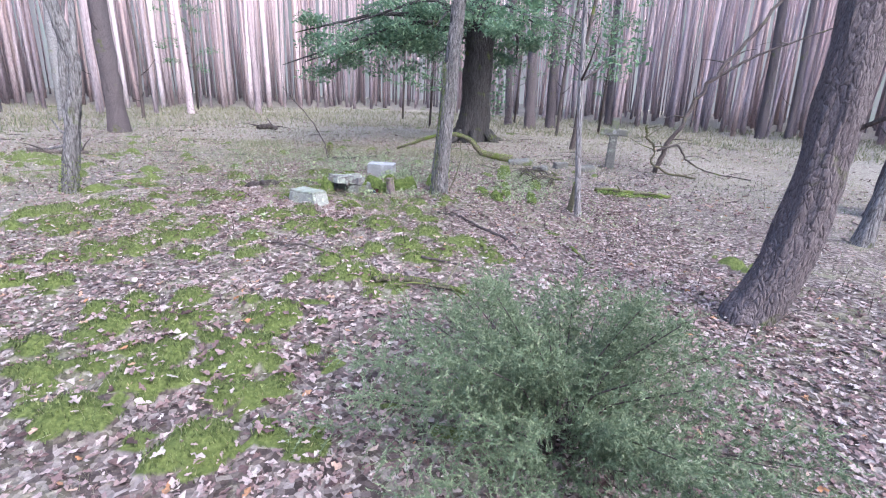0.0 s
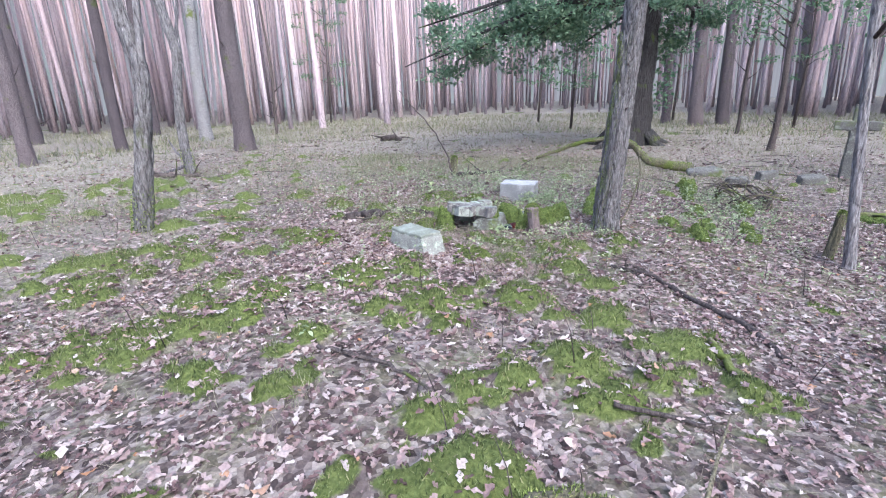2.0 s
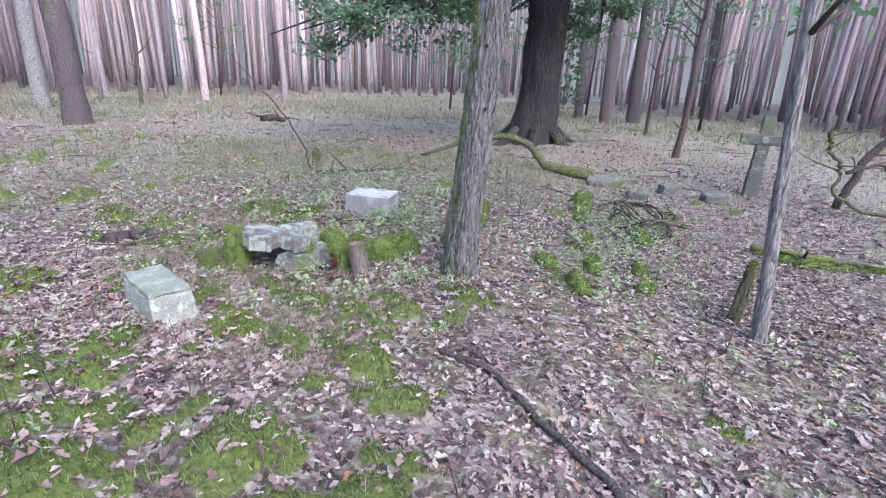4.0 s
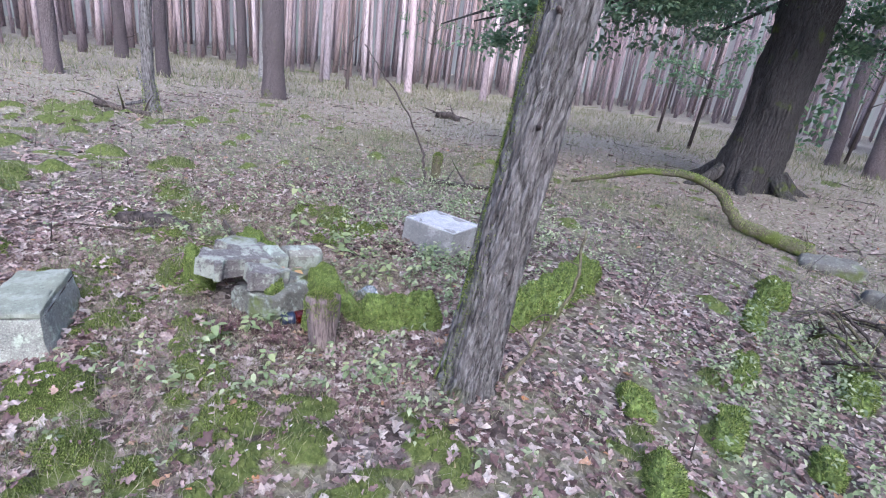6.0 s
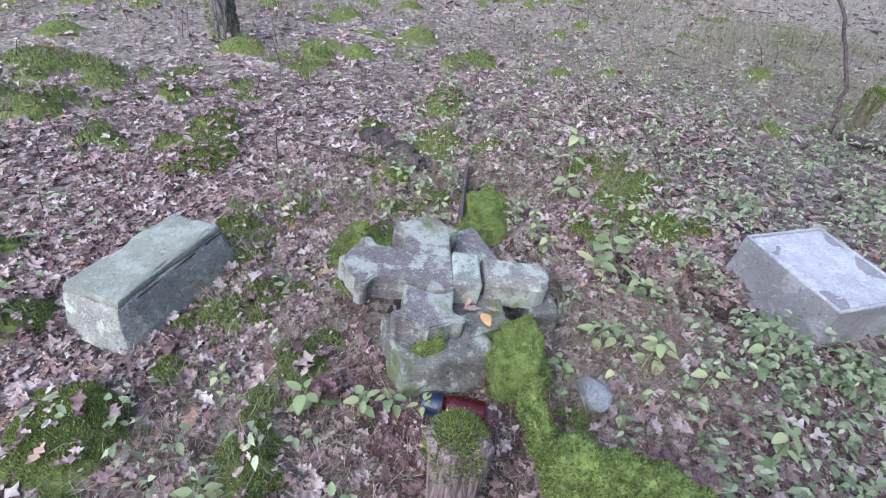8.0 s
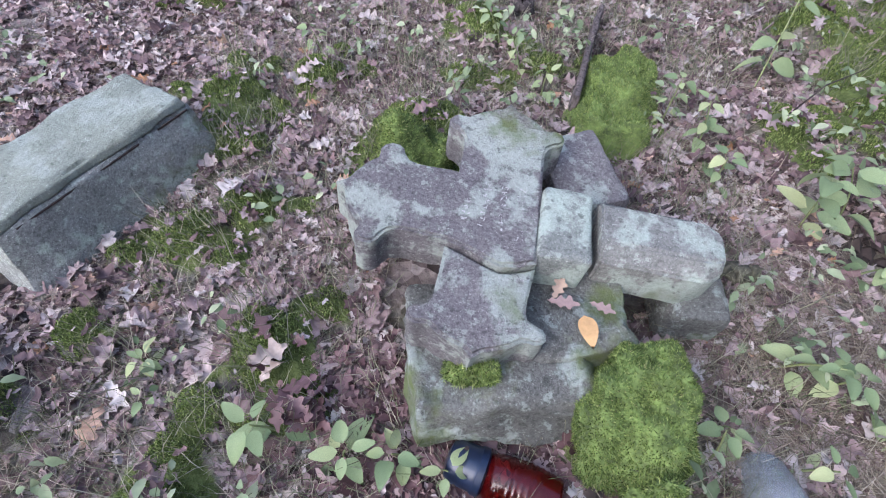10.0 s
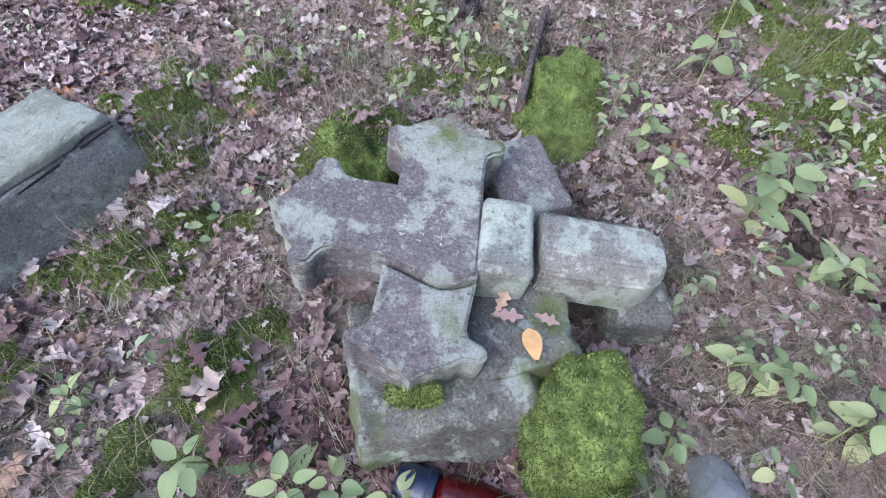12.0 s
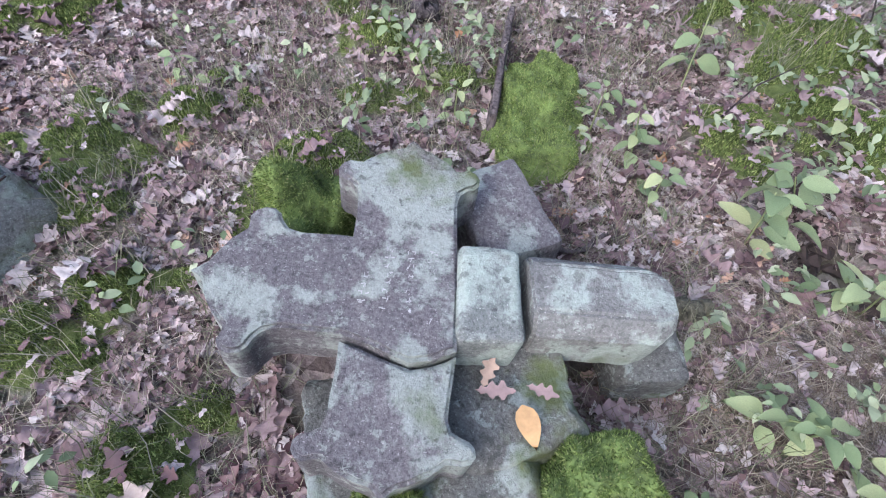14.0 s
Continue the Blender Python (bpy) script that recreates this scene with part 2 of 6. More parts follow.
M_MOSSYWOOD = bark("mossy_wood", (0.06, 0.056, 0.042), (0.12, 0.115, 0.075), (0.2, 0.195, 0.14), 0.3, 25, 0.5, None, 0.01)
M_BIRCH = bark("birch_bark", (0.03, 0.03, 0.032), (0.22, 0.22, 0.225), (0.46, 0.46, 0.46), 2.5, 8, 0.15, None, 0.01)
M_REDWOOD = bark("cut_wood", (0.085, 0.068, 0.067), (0.165, 0.138, 0.136), (0.25, 0.217, 0.214), 0.12, 40, 0.35, None, 0.01)
M_STONE = stone("cross_sandstone", (0.07, 0.065, 0.067), (0.15, 0.138, 0.142), (0.245, 0.232, 0.232), (0.30, 0.325, 0.29), 0.66, 8.0, 0.08)
M_ARM = stone("arm_sandstone", (0.13, 0.128, 0.118), (0.215, 0.212, 0.198), (0.30, 0.298, 0.28), (0.37, 0.41, 0.358), 0.70, 6.0, 0.12)
M_PALE = stone("lichen_white_stone", (0.11, 0.114, 0.107), (0.205, 0.215, 0.2), (0.29, 0.307, 0.28), (0.35, 0.395, 0.345), 0.75, 7.0)
M_BASE = stone("base_sandstone", (0.06, 0.06, 0.056), (0.125, 0.125, 0.115), (0.2, 0.2, 0.188), (0.29, 0.32, 0.295), 0.42, 9.0, 0.3)
M_BLOCK = stone("block_concrete", (0.13, 0.133, 0.125), (0.275, 0.281, 0.264), (0.435, 0.445, 0.418), (0.44, 0.49, 0.42), 0.34, 8.0, 0.08)
M_BLOCKTOP = stone("block_top_lichen", (0.168, 0.182, 0.153), (0.219, 0.238, 0.201), (0.262, 0.281, 0.243), (0.290, 0.317, 0.281), 0.6, 4.0)
M_SLAB = stone("pale_slab_stone", (0.169, 0.167, 0.174), (0.238, 0.238, 0.243), (0.288, 0.288, 0.293), (0.328, 0.328, 0.338), 0.4, 5.0)
M_SLABTOP = stone("slab_face_stone", (0.310, 0.316, 0.342), (0.401, 0.407, 0.433), (0.452, 0.459, 0.484), (0.491, 0.498, 0.517), 0.5, 9.0)
M_DARKSTONE = stone("dark_cross_stone", (0.07, 0.068, 0.066), (0.13, 0.127, 0.122), (0.195, 0.19, 0.182), (0.25, 0.265, 0.235), 0.4, 5.0, 0.45)
M_LETTER = plain("pale_letters", (0.36, 0.35, 0.345), 0.9)
M_LETTERDARK = plain("worn_letters", (0.36, 0.37, 0.40), 0.9)
M_BLUE = plain("blue_plastic", (0.008, 0.014, 0.035), 0.3)
# dark soil colour, also painted on as the shade inside recesses and holes
M_SOIL_SHADE = plain("soil_and_recess_shade", (0.045, 0.032, 0.028), 1.0, 0, 0.5)


def glass_material(name, col, rough):
    m, t, b = nodes_of(name)
    b.inputs["Base Color"].default_value = (*col, 1)
    b.inputs["Roughness"].default_value = rough
    b.inputs["Transmission Weight"].default_value = 0.85
    b.inputs["IOR"].default_value = 1.45
    bump(t, b, noise_tex(t, coords(t), 60, 3), 0.15, 0.002)
    return m


M_REDGLASS = glass_material("red_glass", (0.2, 0.008, 0.008), 0.12)
M_CLEAR = glass_material("clear_dirty_glass", (0.75, 0.8, 0.85), 0.15)


# ---------------------------------------------------------------- builders
def link_mesh(name, verts, faces, mat, parent=None, label="", smooth=True):
    """Numpy vertices and equal-sided faces as one mesh object."""
    verts, faces = np.asarray(verts, np.float32), np.asarray(faces, np.int32)
    me = bpy.data.meshes.new(name)
    k = faces.shape[1]
    me.vertices.add(len(verts))
    me.vertices.foreach_set("co", verts.ravel())
    me.loops.add(faces.size)
    me.loops.foreach_set("vertex_index", faces.ravel())
    me.polygons.add(len(faces))
    me.polygons.foreach_set("loop_start", np.arange(0, faces.size, k, dtype=np.int32))
    me.polygons.foreach_set("use_smooth", np.full(len(faces), smooth))
    me.update(calc_edges=True)
    me.materials.append(mat)
    ob = new(name, me)
    if parent:
        ob.parent = parent
    if label:
        tagged(ob, label)
    return ob


def part(name, bm, mat, parent=None, label="", smooth=True):
    """A bmesh as one mesh object, under a thing or part if given."""
    me = bpy.data.meshes.new(name)
    for f in bm.faces:
        f.smooth = smooth
    for e in bm.edges:
        if e.calc_face_angle(0) > 0.6:
            e.smooth = False
    bm.to_mesh(me)
    bm.free()
    me.materials.append(mat)
    ob = new(name, me)
    if parent:
        ob.parent = parent
    if label:
        tagged(ob, label)
    return ob


def thing(name, m, label, category, group="", kind=""):
    ob = new(name)
    ob.empty_display_size = 0.1
    ob.matrix_world = m
    return tagged(ob, label, category, group, kind)


def tube(points, radii, sides=10, rough=0.0, freq=6.0, ridges=0.0, ridge_n=12, seed=0, closed=True):
    """A limb along points, with ragged bark in its outline. Returns vertices and quads."""
    P = np.array(points, float)
    R = np.array(radii, float)
    n = len(P)
    T = np.gradient(P, axis=0)
    T /= np.linalg.norm(T, axis=1)[:, None] + 1e-9
    ref = np.array([0, 0, 1.0]) if abs(T[:, 2]).mean() < 0.8 else np.array([1.0, 0, 0])
    A = np.cross(T, ref)
    A /= np.linalg.norm(A, axis=1)[:, None] + 1e-9
    B = np.cross(T, A)
    ang = np.linspace(0, 2 * np.pi, sides, endpoint=False)
    V = np.empty((n, sides, 3))
    dist = np.r_[0, np.cumsum(np.linalg.norm(np.diff(P, axis=0), axis=1))]
    for i in range(n):
        for j, a in enumerate(ang):
            r = R[i]
            if rough:
                q = Vector((math.cos(a) * freq * 0.35, math.sin(a) * freq * 0.35, dist[i] * freq * 0.35)) + Vector((seed * 7.1, 0, 0))
                r *= 1 + rough * noise.noise(q)
            if ridges:
                q = Vector((math.cos(a) * ridge_n * 0.32, math.sin(a) * ridge_n * 0.32, dist[i] * ridge_n * 0.16 + seed))
                w = noise.noise(q) + 0.5 * noise.noise(q * 2.3)
                r *= 1 - ridges * max(0.0, 0.32 - abs(w)) / 0.32
            V[i, j] = P[i] + r * (math.cos(a) * A[i] + math.sin(a) * B[i])
    V = V.reshape(-1, 3)
    i, j = np.meshgrid(np.arange(n - 1), np.arange(sides), indexing="ij")
    j2 = (j + 1) % sides
    F = np.stack([i * sides + j, i * sides + j2, (i + 1) * sides + j2, (i + 1) * sides + j], -1).reshape(-1, 4)
    if closed:
        V = np.vstack([V, P[-1] + T[-1] * R[-1] * 0.6, P[0]])
        e, s = len(V) - 2, len(V) - 1
        jj = np.arange(0, sides, 1)
        F2 = np.stack([(n - 1) * sides + jj, (n - 1) * sides + (jj + 1) % sides, np.full(sides, e)], -1)
        F3 = np.stack([(jj + 1) % sides, jj, np.full(sides, s)], -1)
        return V, F, np.vstack([F2, F3])
    return V, F, np.zeros((0, 3), int)


def as_tris(V, F, C):
    return V, np.vstack([F[:, [0, 1, 2]], F[:, [0, 2, 3]], C]).astype(np.int32)


def join(pieces):
    """Many (vertices, triangles) as one."""
    vs, fs, o = [], [], 0
    for v, f in pieces:
        vs.append(v)
        fs.append(np.asarray(f) + o)
        o += len(v)
    return np.vstack(vs), np.vstack(fs)


def limb(name, points, radii, mat, parent=None, label="", **kw):
    return link_mesh(name, *as_tris(*tube(points, radii, **kw)), mat, parent, label)


def curve_points(ctrl, n):
    """A smooth line of n points through a few."""
    c = np.array(ctrl, float)
    t = np.linspace(0, len(c) - 1, n)
    k = np.arange(len(c))
    out = np.stack([np.interp(t, k, c[:, d]) for d in range(c.shape[1])], 1)
    for _ in range(max(1, n // (len(c) * 3))):
        out[1:-1] = (out[:-2] + out[1:-1] * 2 + out[2:]) / 4
    return out


def scatter(template, tris, pos, yaw, tilt, roll, size):
    """Copies of a small shape in one array: turned by yaw, tilt and roll, scaled, moved."""
    n, k = len(pos), np.shape(template)[-2]
    cy, sy, ct, st, cr, sr = np.cos(yaw), np.sin(yaw), np.cos(tilt), np.sin(tilt), np.cos(roll), np.sin(roll)
    T = np.asarray(template, float)
    T = np.broadcast_to(T, (n, k, 3)) if T.ndim == 2 else T
    x, y, z = T[..., 0], T[..., 1], T[..., 2]
    y1, z1 = y * cr[:, None] - z * sr[:, None], y * sr[:, None] + z * cr[:, None]
    x2, z2 = x * ct[:, None] + z1 * st[:, None], -x * st[:, None] + z1 * ct[:, None]
    x3, y3 = x2 * cy[:, None] - y1 * sy[:, None], x2 * sy[:, None] + y1 * cy[:, None]
    s = np.asarray(size, float)[:, None]
    V = np.stack([x3 * s, y3 * s, z2 * s], -1) + np.asarray(pos)[:, None, :]
    F = np.asarray(tris)[None] + (np.arange(n) * k)[:, None, None]
    return V.reshape(-1, 3), F.reshape(-1, 3)


rng = np.random.default_rng(5)


# ---------------------------------------------------------------- ground
def sm(x, a, b):
    u = np.clip((x - a) / (b - a), 0, 1)
    return u * u * (3 - 2 * u)


_lat = rng.random((257, 257))


def vnoise(x, y, f, off=0.0):
    """Smooth random values of 0 to 1 over the plan."""
    x, y = np.asarray(x, float) * f + 61.7 + off, np.asarray(y, float) * f + 17.3 + off * 1.7
    i, j = np.floor(x).astype(int), np.floor(y).astype(int)
    u, v = x - i, y - j
    u, v = u * u * (3 - 2 * u), v * v * (3 - 2 * v)
    g = lambda a, b: _lat[a % 257, b % 257]
    return (g(i, j) * (1 - u) + g(i + 1, j) * u) * (1 - v) + (g(i, j + 1) * (1 - u) + g(i + 1, j + 1) * u) * v


# moss cushions by their place on the plan: x, y, radius
MOSS_START = [(-2.05, 2.56, .17), (-1.66, 2.59, .19), (-1.12, 2.77, .16), (-1.10, 2.34, .19), (-0.82, 2.75, .05), (-1.54, 2.03, .17), (-1.53, 2.27, .12), (-2.08, 1.99, .11), (-1.66, 1.73, .13), (-0.96, 2.00, .10), (-0.98, 1.64, .15), (-1.06, 1.52, .09), (-1.49, 1.63, .06), (-2.36, 2.25, .09), (-0.80, 3.53, .20), (-2.97, 3.08, .12), (-3.38, 3.11, .12), (0.26, 4.64, .11), (2.89, 5.45, .13), (-0.82, 2.16, .06)]
MOSS_MOUND = [(-2.27, 5.28, .22), (-2.10, 5.70, .09), (-1.53, 4.90, .20), (-0.57, 4.47, .18), (-0.46, 5.18, .14), (-1.02, 5.28, .19), (-0.02, 4.99, .16), (-0.81, 4.22, .11), (-1.78, 4.69, .10), (-1.96, 4.20, .11), (-2.56, 4.40, .15), (-2.86, 4.40, .10), (-2.75, 4.13, .14), (-4.35, 4.58, .22), (-3.06, 3.98, .18), (-3.02, 3.72, .11), (-2.69, 4.71, .16), (-2.27, 3.72, .10), (-1.81, 3.73, .09), (-4.88, 4.86, .20), (-3.25, 4.92, .10), (-3.49, 5.67, .10), (-0.17, 4.51, .11), (-0.33, 4.29, .09), (-1.01, 4.05, .09), (-0.79, 5.99, .16), (-0.50, 5.78, .09), (-0.23, 4.97, .08)]
MOSS_GRAVES = [(-1.11, 6.53, .12), (-0.79, 6.63, .12), (-0.87, 6.43, .09), (-1.26, 6.06, .10), (-1.48, 6.59, .07), (-0.47, 7.00, .09), (0.26, 7.60, .10), (-0.49, 6.67, .08), (-1.04, 6.16, .07), (-2.07, 5.84, .10), (-1.65, 6.12, .15), (-2.38, 6.54, .07), (-2.95, 7.21, .11), (-1.38, 6.62, .06), (-4.69, 5.03, .18), (-4.55, 5.39, .15), (-3.58, 6.23, .13), (-4.16, 5.93, .11), (-3.99, 5.30, .13), (-9.01, 6.79, .26), (-8.73, 3.69, .30), (-8.17, 5.03, .39), (-8.01, 6.33, .29), (-8.37, 8.41, .37)]
MOSS_CROSS = [(-2.59, 6.47, .09), (-2.45, 6.46, .06), (-2.67, 6.71, .08), (-2.07, 6.49, .08), (-2.17, 6.61, .08), (-1.80, 6.73, .09), (-1.89, 6.83, .05), (-2.75, 8.48, .17), (-2.91, 8.32, .14), (-2.34, 8.41, .10), (-2.71, 7.16, .06), (-1.66, 6.82, .05), (-1.57, 6.61, .05), (-2.40, 7.03, .15), (-1.62, 7.44, .12), (-2.45, 8.02, .08), (-2.72, 7.40, .07)]
CUSHIONS = [(x, y, 1.15 * q) for x, y, q in MOSS_START + MOSS_MOUND + MOSS_GRAVES + MOSS_CROSS]
_r = np.random.default_rng(19)
for _x, _y, _q in list(CUSHIONS):
    for _ in range(3 if _q > 0.08 else 0):
        _a = _r.random() * 6.283
        CUSHIONS.append((_x + 1.6 * _q * math.cos(_a), _y + 1.6 * _q * math.sin(_a), _q * _r.uniform(0.3, 0.55)))
# the mossy side of the clearing
for _ in range(85):
    CUSHIONS.append((_r.uniform(-9.5, -3.0), _r.uniform(2.2, 8.5), _r.uniform(0.06, 0.2)))
for _ in range(30):
    CUSHIONS.append((_r.uniform(-9, 2.5), _r.uniform(8.8, 12.5), _r.uniform(0.05, 0.13)))
_C = np.array(CUSHIONS)


def moss_at(x, y):
    x, y = np.asarray(x, float), np.asarray(y, float)
    near = 0.24 * vnoise(x, y, 0.9) + 0.46 * vnoise(x, y, 3.1, 9) + 0.30 * vnoise(x, y, 7.5, 3)
    where = 0.04 * np.exp(-((x + 6.0) ** 2 / 9 + (y - 5.0) ** 2 / 12)) - 0.14 * sm(x, 0.2, 1.6) - 0.25 * np.exp(-((x + 1.9) ** 2 / 1.6 + (y - 7.0) ** 2 / 1.3))
    where = where + 0.16 * np.exp(-((x - 8.5) ** 2 / 14 + (y - 17) ** 2 / 22))
    m = sm(near + where, 0.71, 0.80)
    ragged = 0.5 * (vnoise(x, y, 7, 15) - 0.5) + 0.55 * (vnoise(x, y, 15, 5) - 0.5) + 0.5 * (vnoise(x, y, 34, 6) - 0.5)
    if x.ndim == 0:
        d = np.hypot(x - _C[:, 0], y - _C[:, 1]) / _C[:, 2] + ragged
        return np.maximum(m, (1 - sm(d, 0.75, 1.15)).max())
    for cx, cy, r in CUSHIONS:
        k = np.flatnonzero((np.abs(x - cx) < r * 1.8) & (np.abs(y - cy) < r * 1.8))
        if len(k):
            d = np.hypot(x[k] - cx, y[k] - cy) / r + ragged[k]
            m[k] = np.maximum(m[k], 1 - sm(d, 0.75, 1.15))
    return m


def dome_at(x, y):
    """How high the moss cushions swell over the soil."""
    x, y = np.asarray(x, float), np.asarray(y, float)
    if x.ndim == 0:
        d2 = ((x - _C[:, 0]) ** 2 + (y - _C[:, 1]) ** 2) / _C[:, 2] ** 2
        return (np.minimum(0.6 * _C[:, 2], 0.085) * np.clip(1.1 - d2, 0, 1)).max()
    h = np.zeros(len(x))
    for cx, cy, r in CUSHIONS:
        k = np.flatnonzero((np.abs(x - cx) < r * 1.1) & (np.abs(y - cy) < r * 1.1))
        if len(k):
            d2 = ((x[k] - cx) ** 2 + (y[k] - cy) ** 2) / r ** 2
            h[k] = np.maximum(h[k], min(0.6 * r, 0.085) * np.clip(1.1 - d2, 0, 1))
    return h


def base_height(x, y):
    h = 0.10 * (vnoise(x, y, 0.5) - 0.5) + 0.035 * (vnoise(x, y, 1.7, 4) - 0.5)
    h *= 1 - sm(np.hypot(x, y - 6), 14, 30)
    h += 0.13 * np.exp(-((x + 2.0) ** 2 / 2.5 + (y - 3.9) ** 2 / 2.0))
    h -= 0.16 * sm(x, -0.6, 1.2) * sm(y, 3.0, 6.0) * (1 - sm(y, 11, 15))
    h += 0.09 * np.exp(-((x + 1.79) ** 2 + (y - 8.70) ** 2) / 0.16)
    flat = np.exp(-((x + 1.9) ** 2 / 1.2 + (y - 7.0) ** 2 / 1.5))
    h = h * (1 - 0.8 * flat)
    h -= 0.34 * np.exp(-(((x + 1.93) * 0.70 - (y - 8.29) * 0.72) ** 2 / 0.010 + ((x + 1.93) * 0.72 + (y - 8.29) * 0.70) ** 2 / 0.06))
    return h


def ground_height(x, y):
    return base_height(x, y) + moss_at(x, y) * (0.008 + 0.02 * vnoise(x, y, 5, 2)) + dome_at(x, y) + 0.012 * (vnoise(x, y, 7, 8) - 0.5)


def gz(x, y):
    return float(ground_height(np.float64(x), np.float64(y)))


def axis_steps(lo, hi, step, reach):
    inner = np.arange(lo, hi, step)
    out, g = [], step
    while (out[-1] if out else 0) < reach:
        g *= 1.12
        out.append((out[-1] if out else 0) + g)
    out = np.array(out)
    return np.r_[lo - out[::-1], inner, hi + out]


def build_ground():
    xs, ys = axis_steps(-9.5, 4.0, 0.06, 600), axis_steps(-1.0, 12.5, 0.06, 600)
    X, Y = np.meshgrid(xs, ys, indexing="ij")
    x, y = X.ravel(), Y.ravel()
    V = np.stack([x, y, ground_height(x, y)], 1)
    a, b = len(xs), len(ys)
    i, j = np.meshgrid(np.arange(a - 1), np.arange(b - 1), indexing="ij")
    F = np.stack([i * b + j, (i + 1) * b + j, (i + 1) * b + j + 1, i * b + j + 1], -1).reshape(-1, 4)
    ob = link_mesh("ground", V, F, M_GROUND)
    at = ob.data.attributes.new("moss", "FLOAT", "POINT")
    at.data.foreach_set("value", moss_at(x, y).astype(np.float32))
    # a pale sandy track along the edge of the plantation
    d = (x + 14) * 0.743 - (y - 19.3) * 0.669
    s = sm(-d, 1.8, 2.4) * (1 - sm(-d, 2.9, 3.5)) * 0.35
    at = ob.data.attributes.new("sward", "FLOAT", "POINT")
    at.data.foreach_set("value", (0.85 * sm(np.hypot(x + 1, y - 5), 3.5, 12) * (0.4 + 0.9 * vnoise(x, y, 0.45, 12)) + 0.55 * sm(-x, 3, 6) * (1 - sm(y, 8, 11)) * vnoise(x, y, 1.3, 33)).clip(0, 0.9).astype(np.float32))
    at = ob.data.attributes.new("sand", "FLOAT", "POINT")
    at.data.foreach_set("value", s.astype(np.float32))
    tagged(ob, "leaf-strewn forest floor with patches of green moss", "ground", kind="structure")


build_ground()


# ---------------------------------------------------------------- trees
def clump(centre, radius, n, size, squash=0.7, seed=1):
    """Loose leaves round a centre, thinner towards the rim."""
    r = np.random.default_rng(seed)
    d = r.normal(size=(n, 3))
    d /= np.linalg.norm(d, axis=1)[:, None]
    p = np.array(centre) + d * (r.random(n) ** 0.45 * radius)[:, None] * np.array([1, 1, squash])
    t = np.array([(0, 0, 0), (0.5, 0.28, 0.06), (1, 0, -0.05), (0.5, -0.28, 0.06)])
    return scatter(t, [(0, 1, 2), (0, 2, 3)], p, r.random(n) * 6.283, r.normal(0, 0.6, n), r.normal(0, 0.6, n), size * (0.7 + 0.6 * r.random(n)))


def pine(kind, height, radius, seed):
    """A straight plantation pine: bare trunk, a few dead stubs, a thin crown far up."""
    r = np.random.default_rng(seed)
    top = thing("pine_tree", Matrix(), "tall straight pine with bare reddish-grey trunk", "tree", "plantation pines")
    sway = r.normal(0, 0.12, 2)
    pts = [(sway[0] * math.sin(z * 0.25 + seed), sway[1] * math.sin(z * 0.21), z) for z in np.linspace(-0.2, height, 12)]
    rad = [radius * (1.25 if i == 0 else 1.0) * (1 - 0.5 * i / 11) for i in range(12)]
    limb("trunk", pts, rad, kind, top, sides=9, rough=0.12, seed=seed)
    bits = []
    for k in range(4):
        a, z = r.random() * 6.283, height * (0.72 + 0.27 * r.random())
        e = r.uniform(0.8, 2.0)
        c = (pts[-1][0] + math.cos(a) * e * 0.7, pts[-1][1] + math.sin(a) * e * 0.7, z)
        bits.append(clump(c, e * 0.7, 16, 0.4, 0.5, seed * 31 + k))
    link_mesh("crown", *join(bits), M_PINENEEDLE, top)
    return top


PINES = [pine(M_PINE, 19 + 2 * random.random(), 0.062 + 0.010 * k, 40 + k) for k in range(6)]
for k, p in enumerate(PINES):
    p.matrix_world = pose(-40 + k * 3.1, -34 - k * 1.3, 0)


def edge_radius(az):
    """How far the clearing reaches from its middle, by the angle to the left of straight ahead, in degrees."""
    return np.interp(az, [-180, -90, -60, -32, -12, 3, 20, 45, 62, 80, 110, 180], [24, 20, 19, 21, 22, 29, 24.5, 20.5, 21, 19, 20, 24])


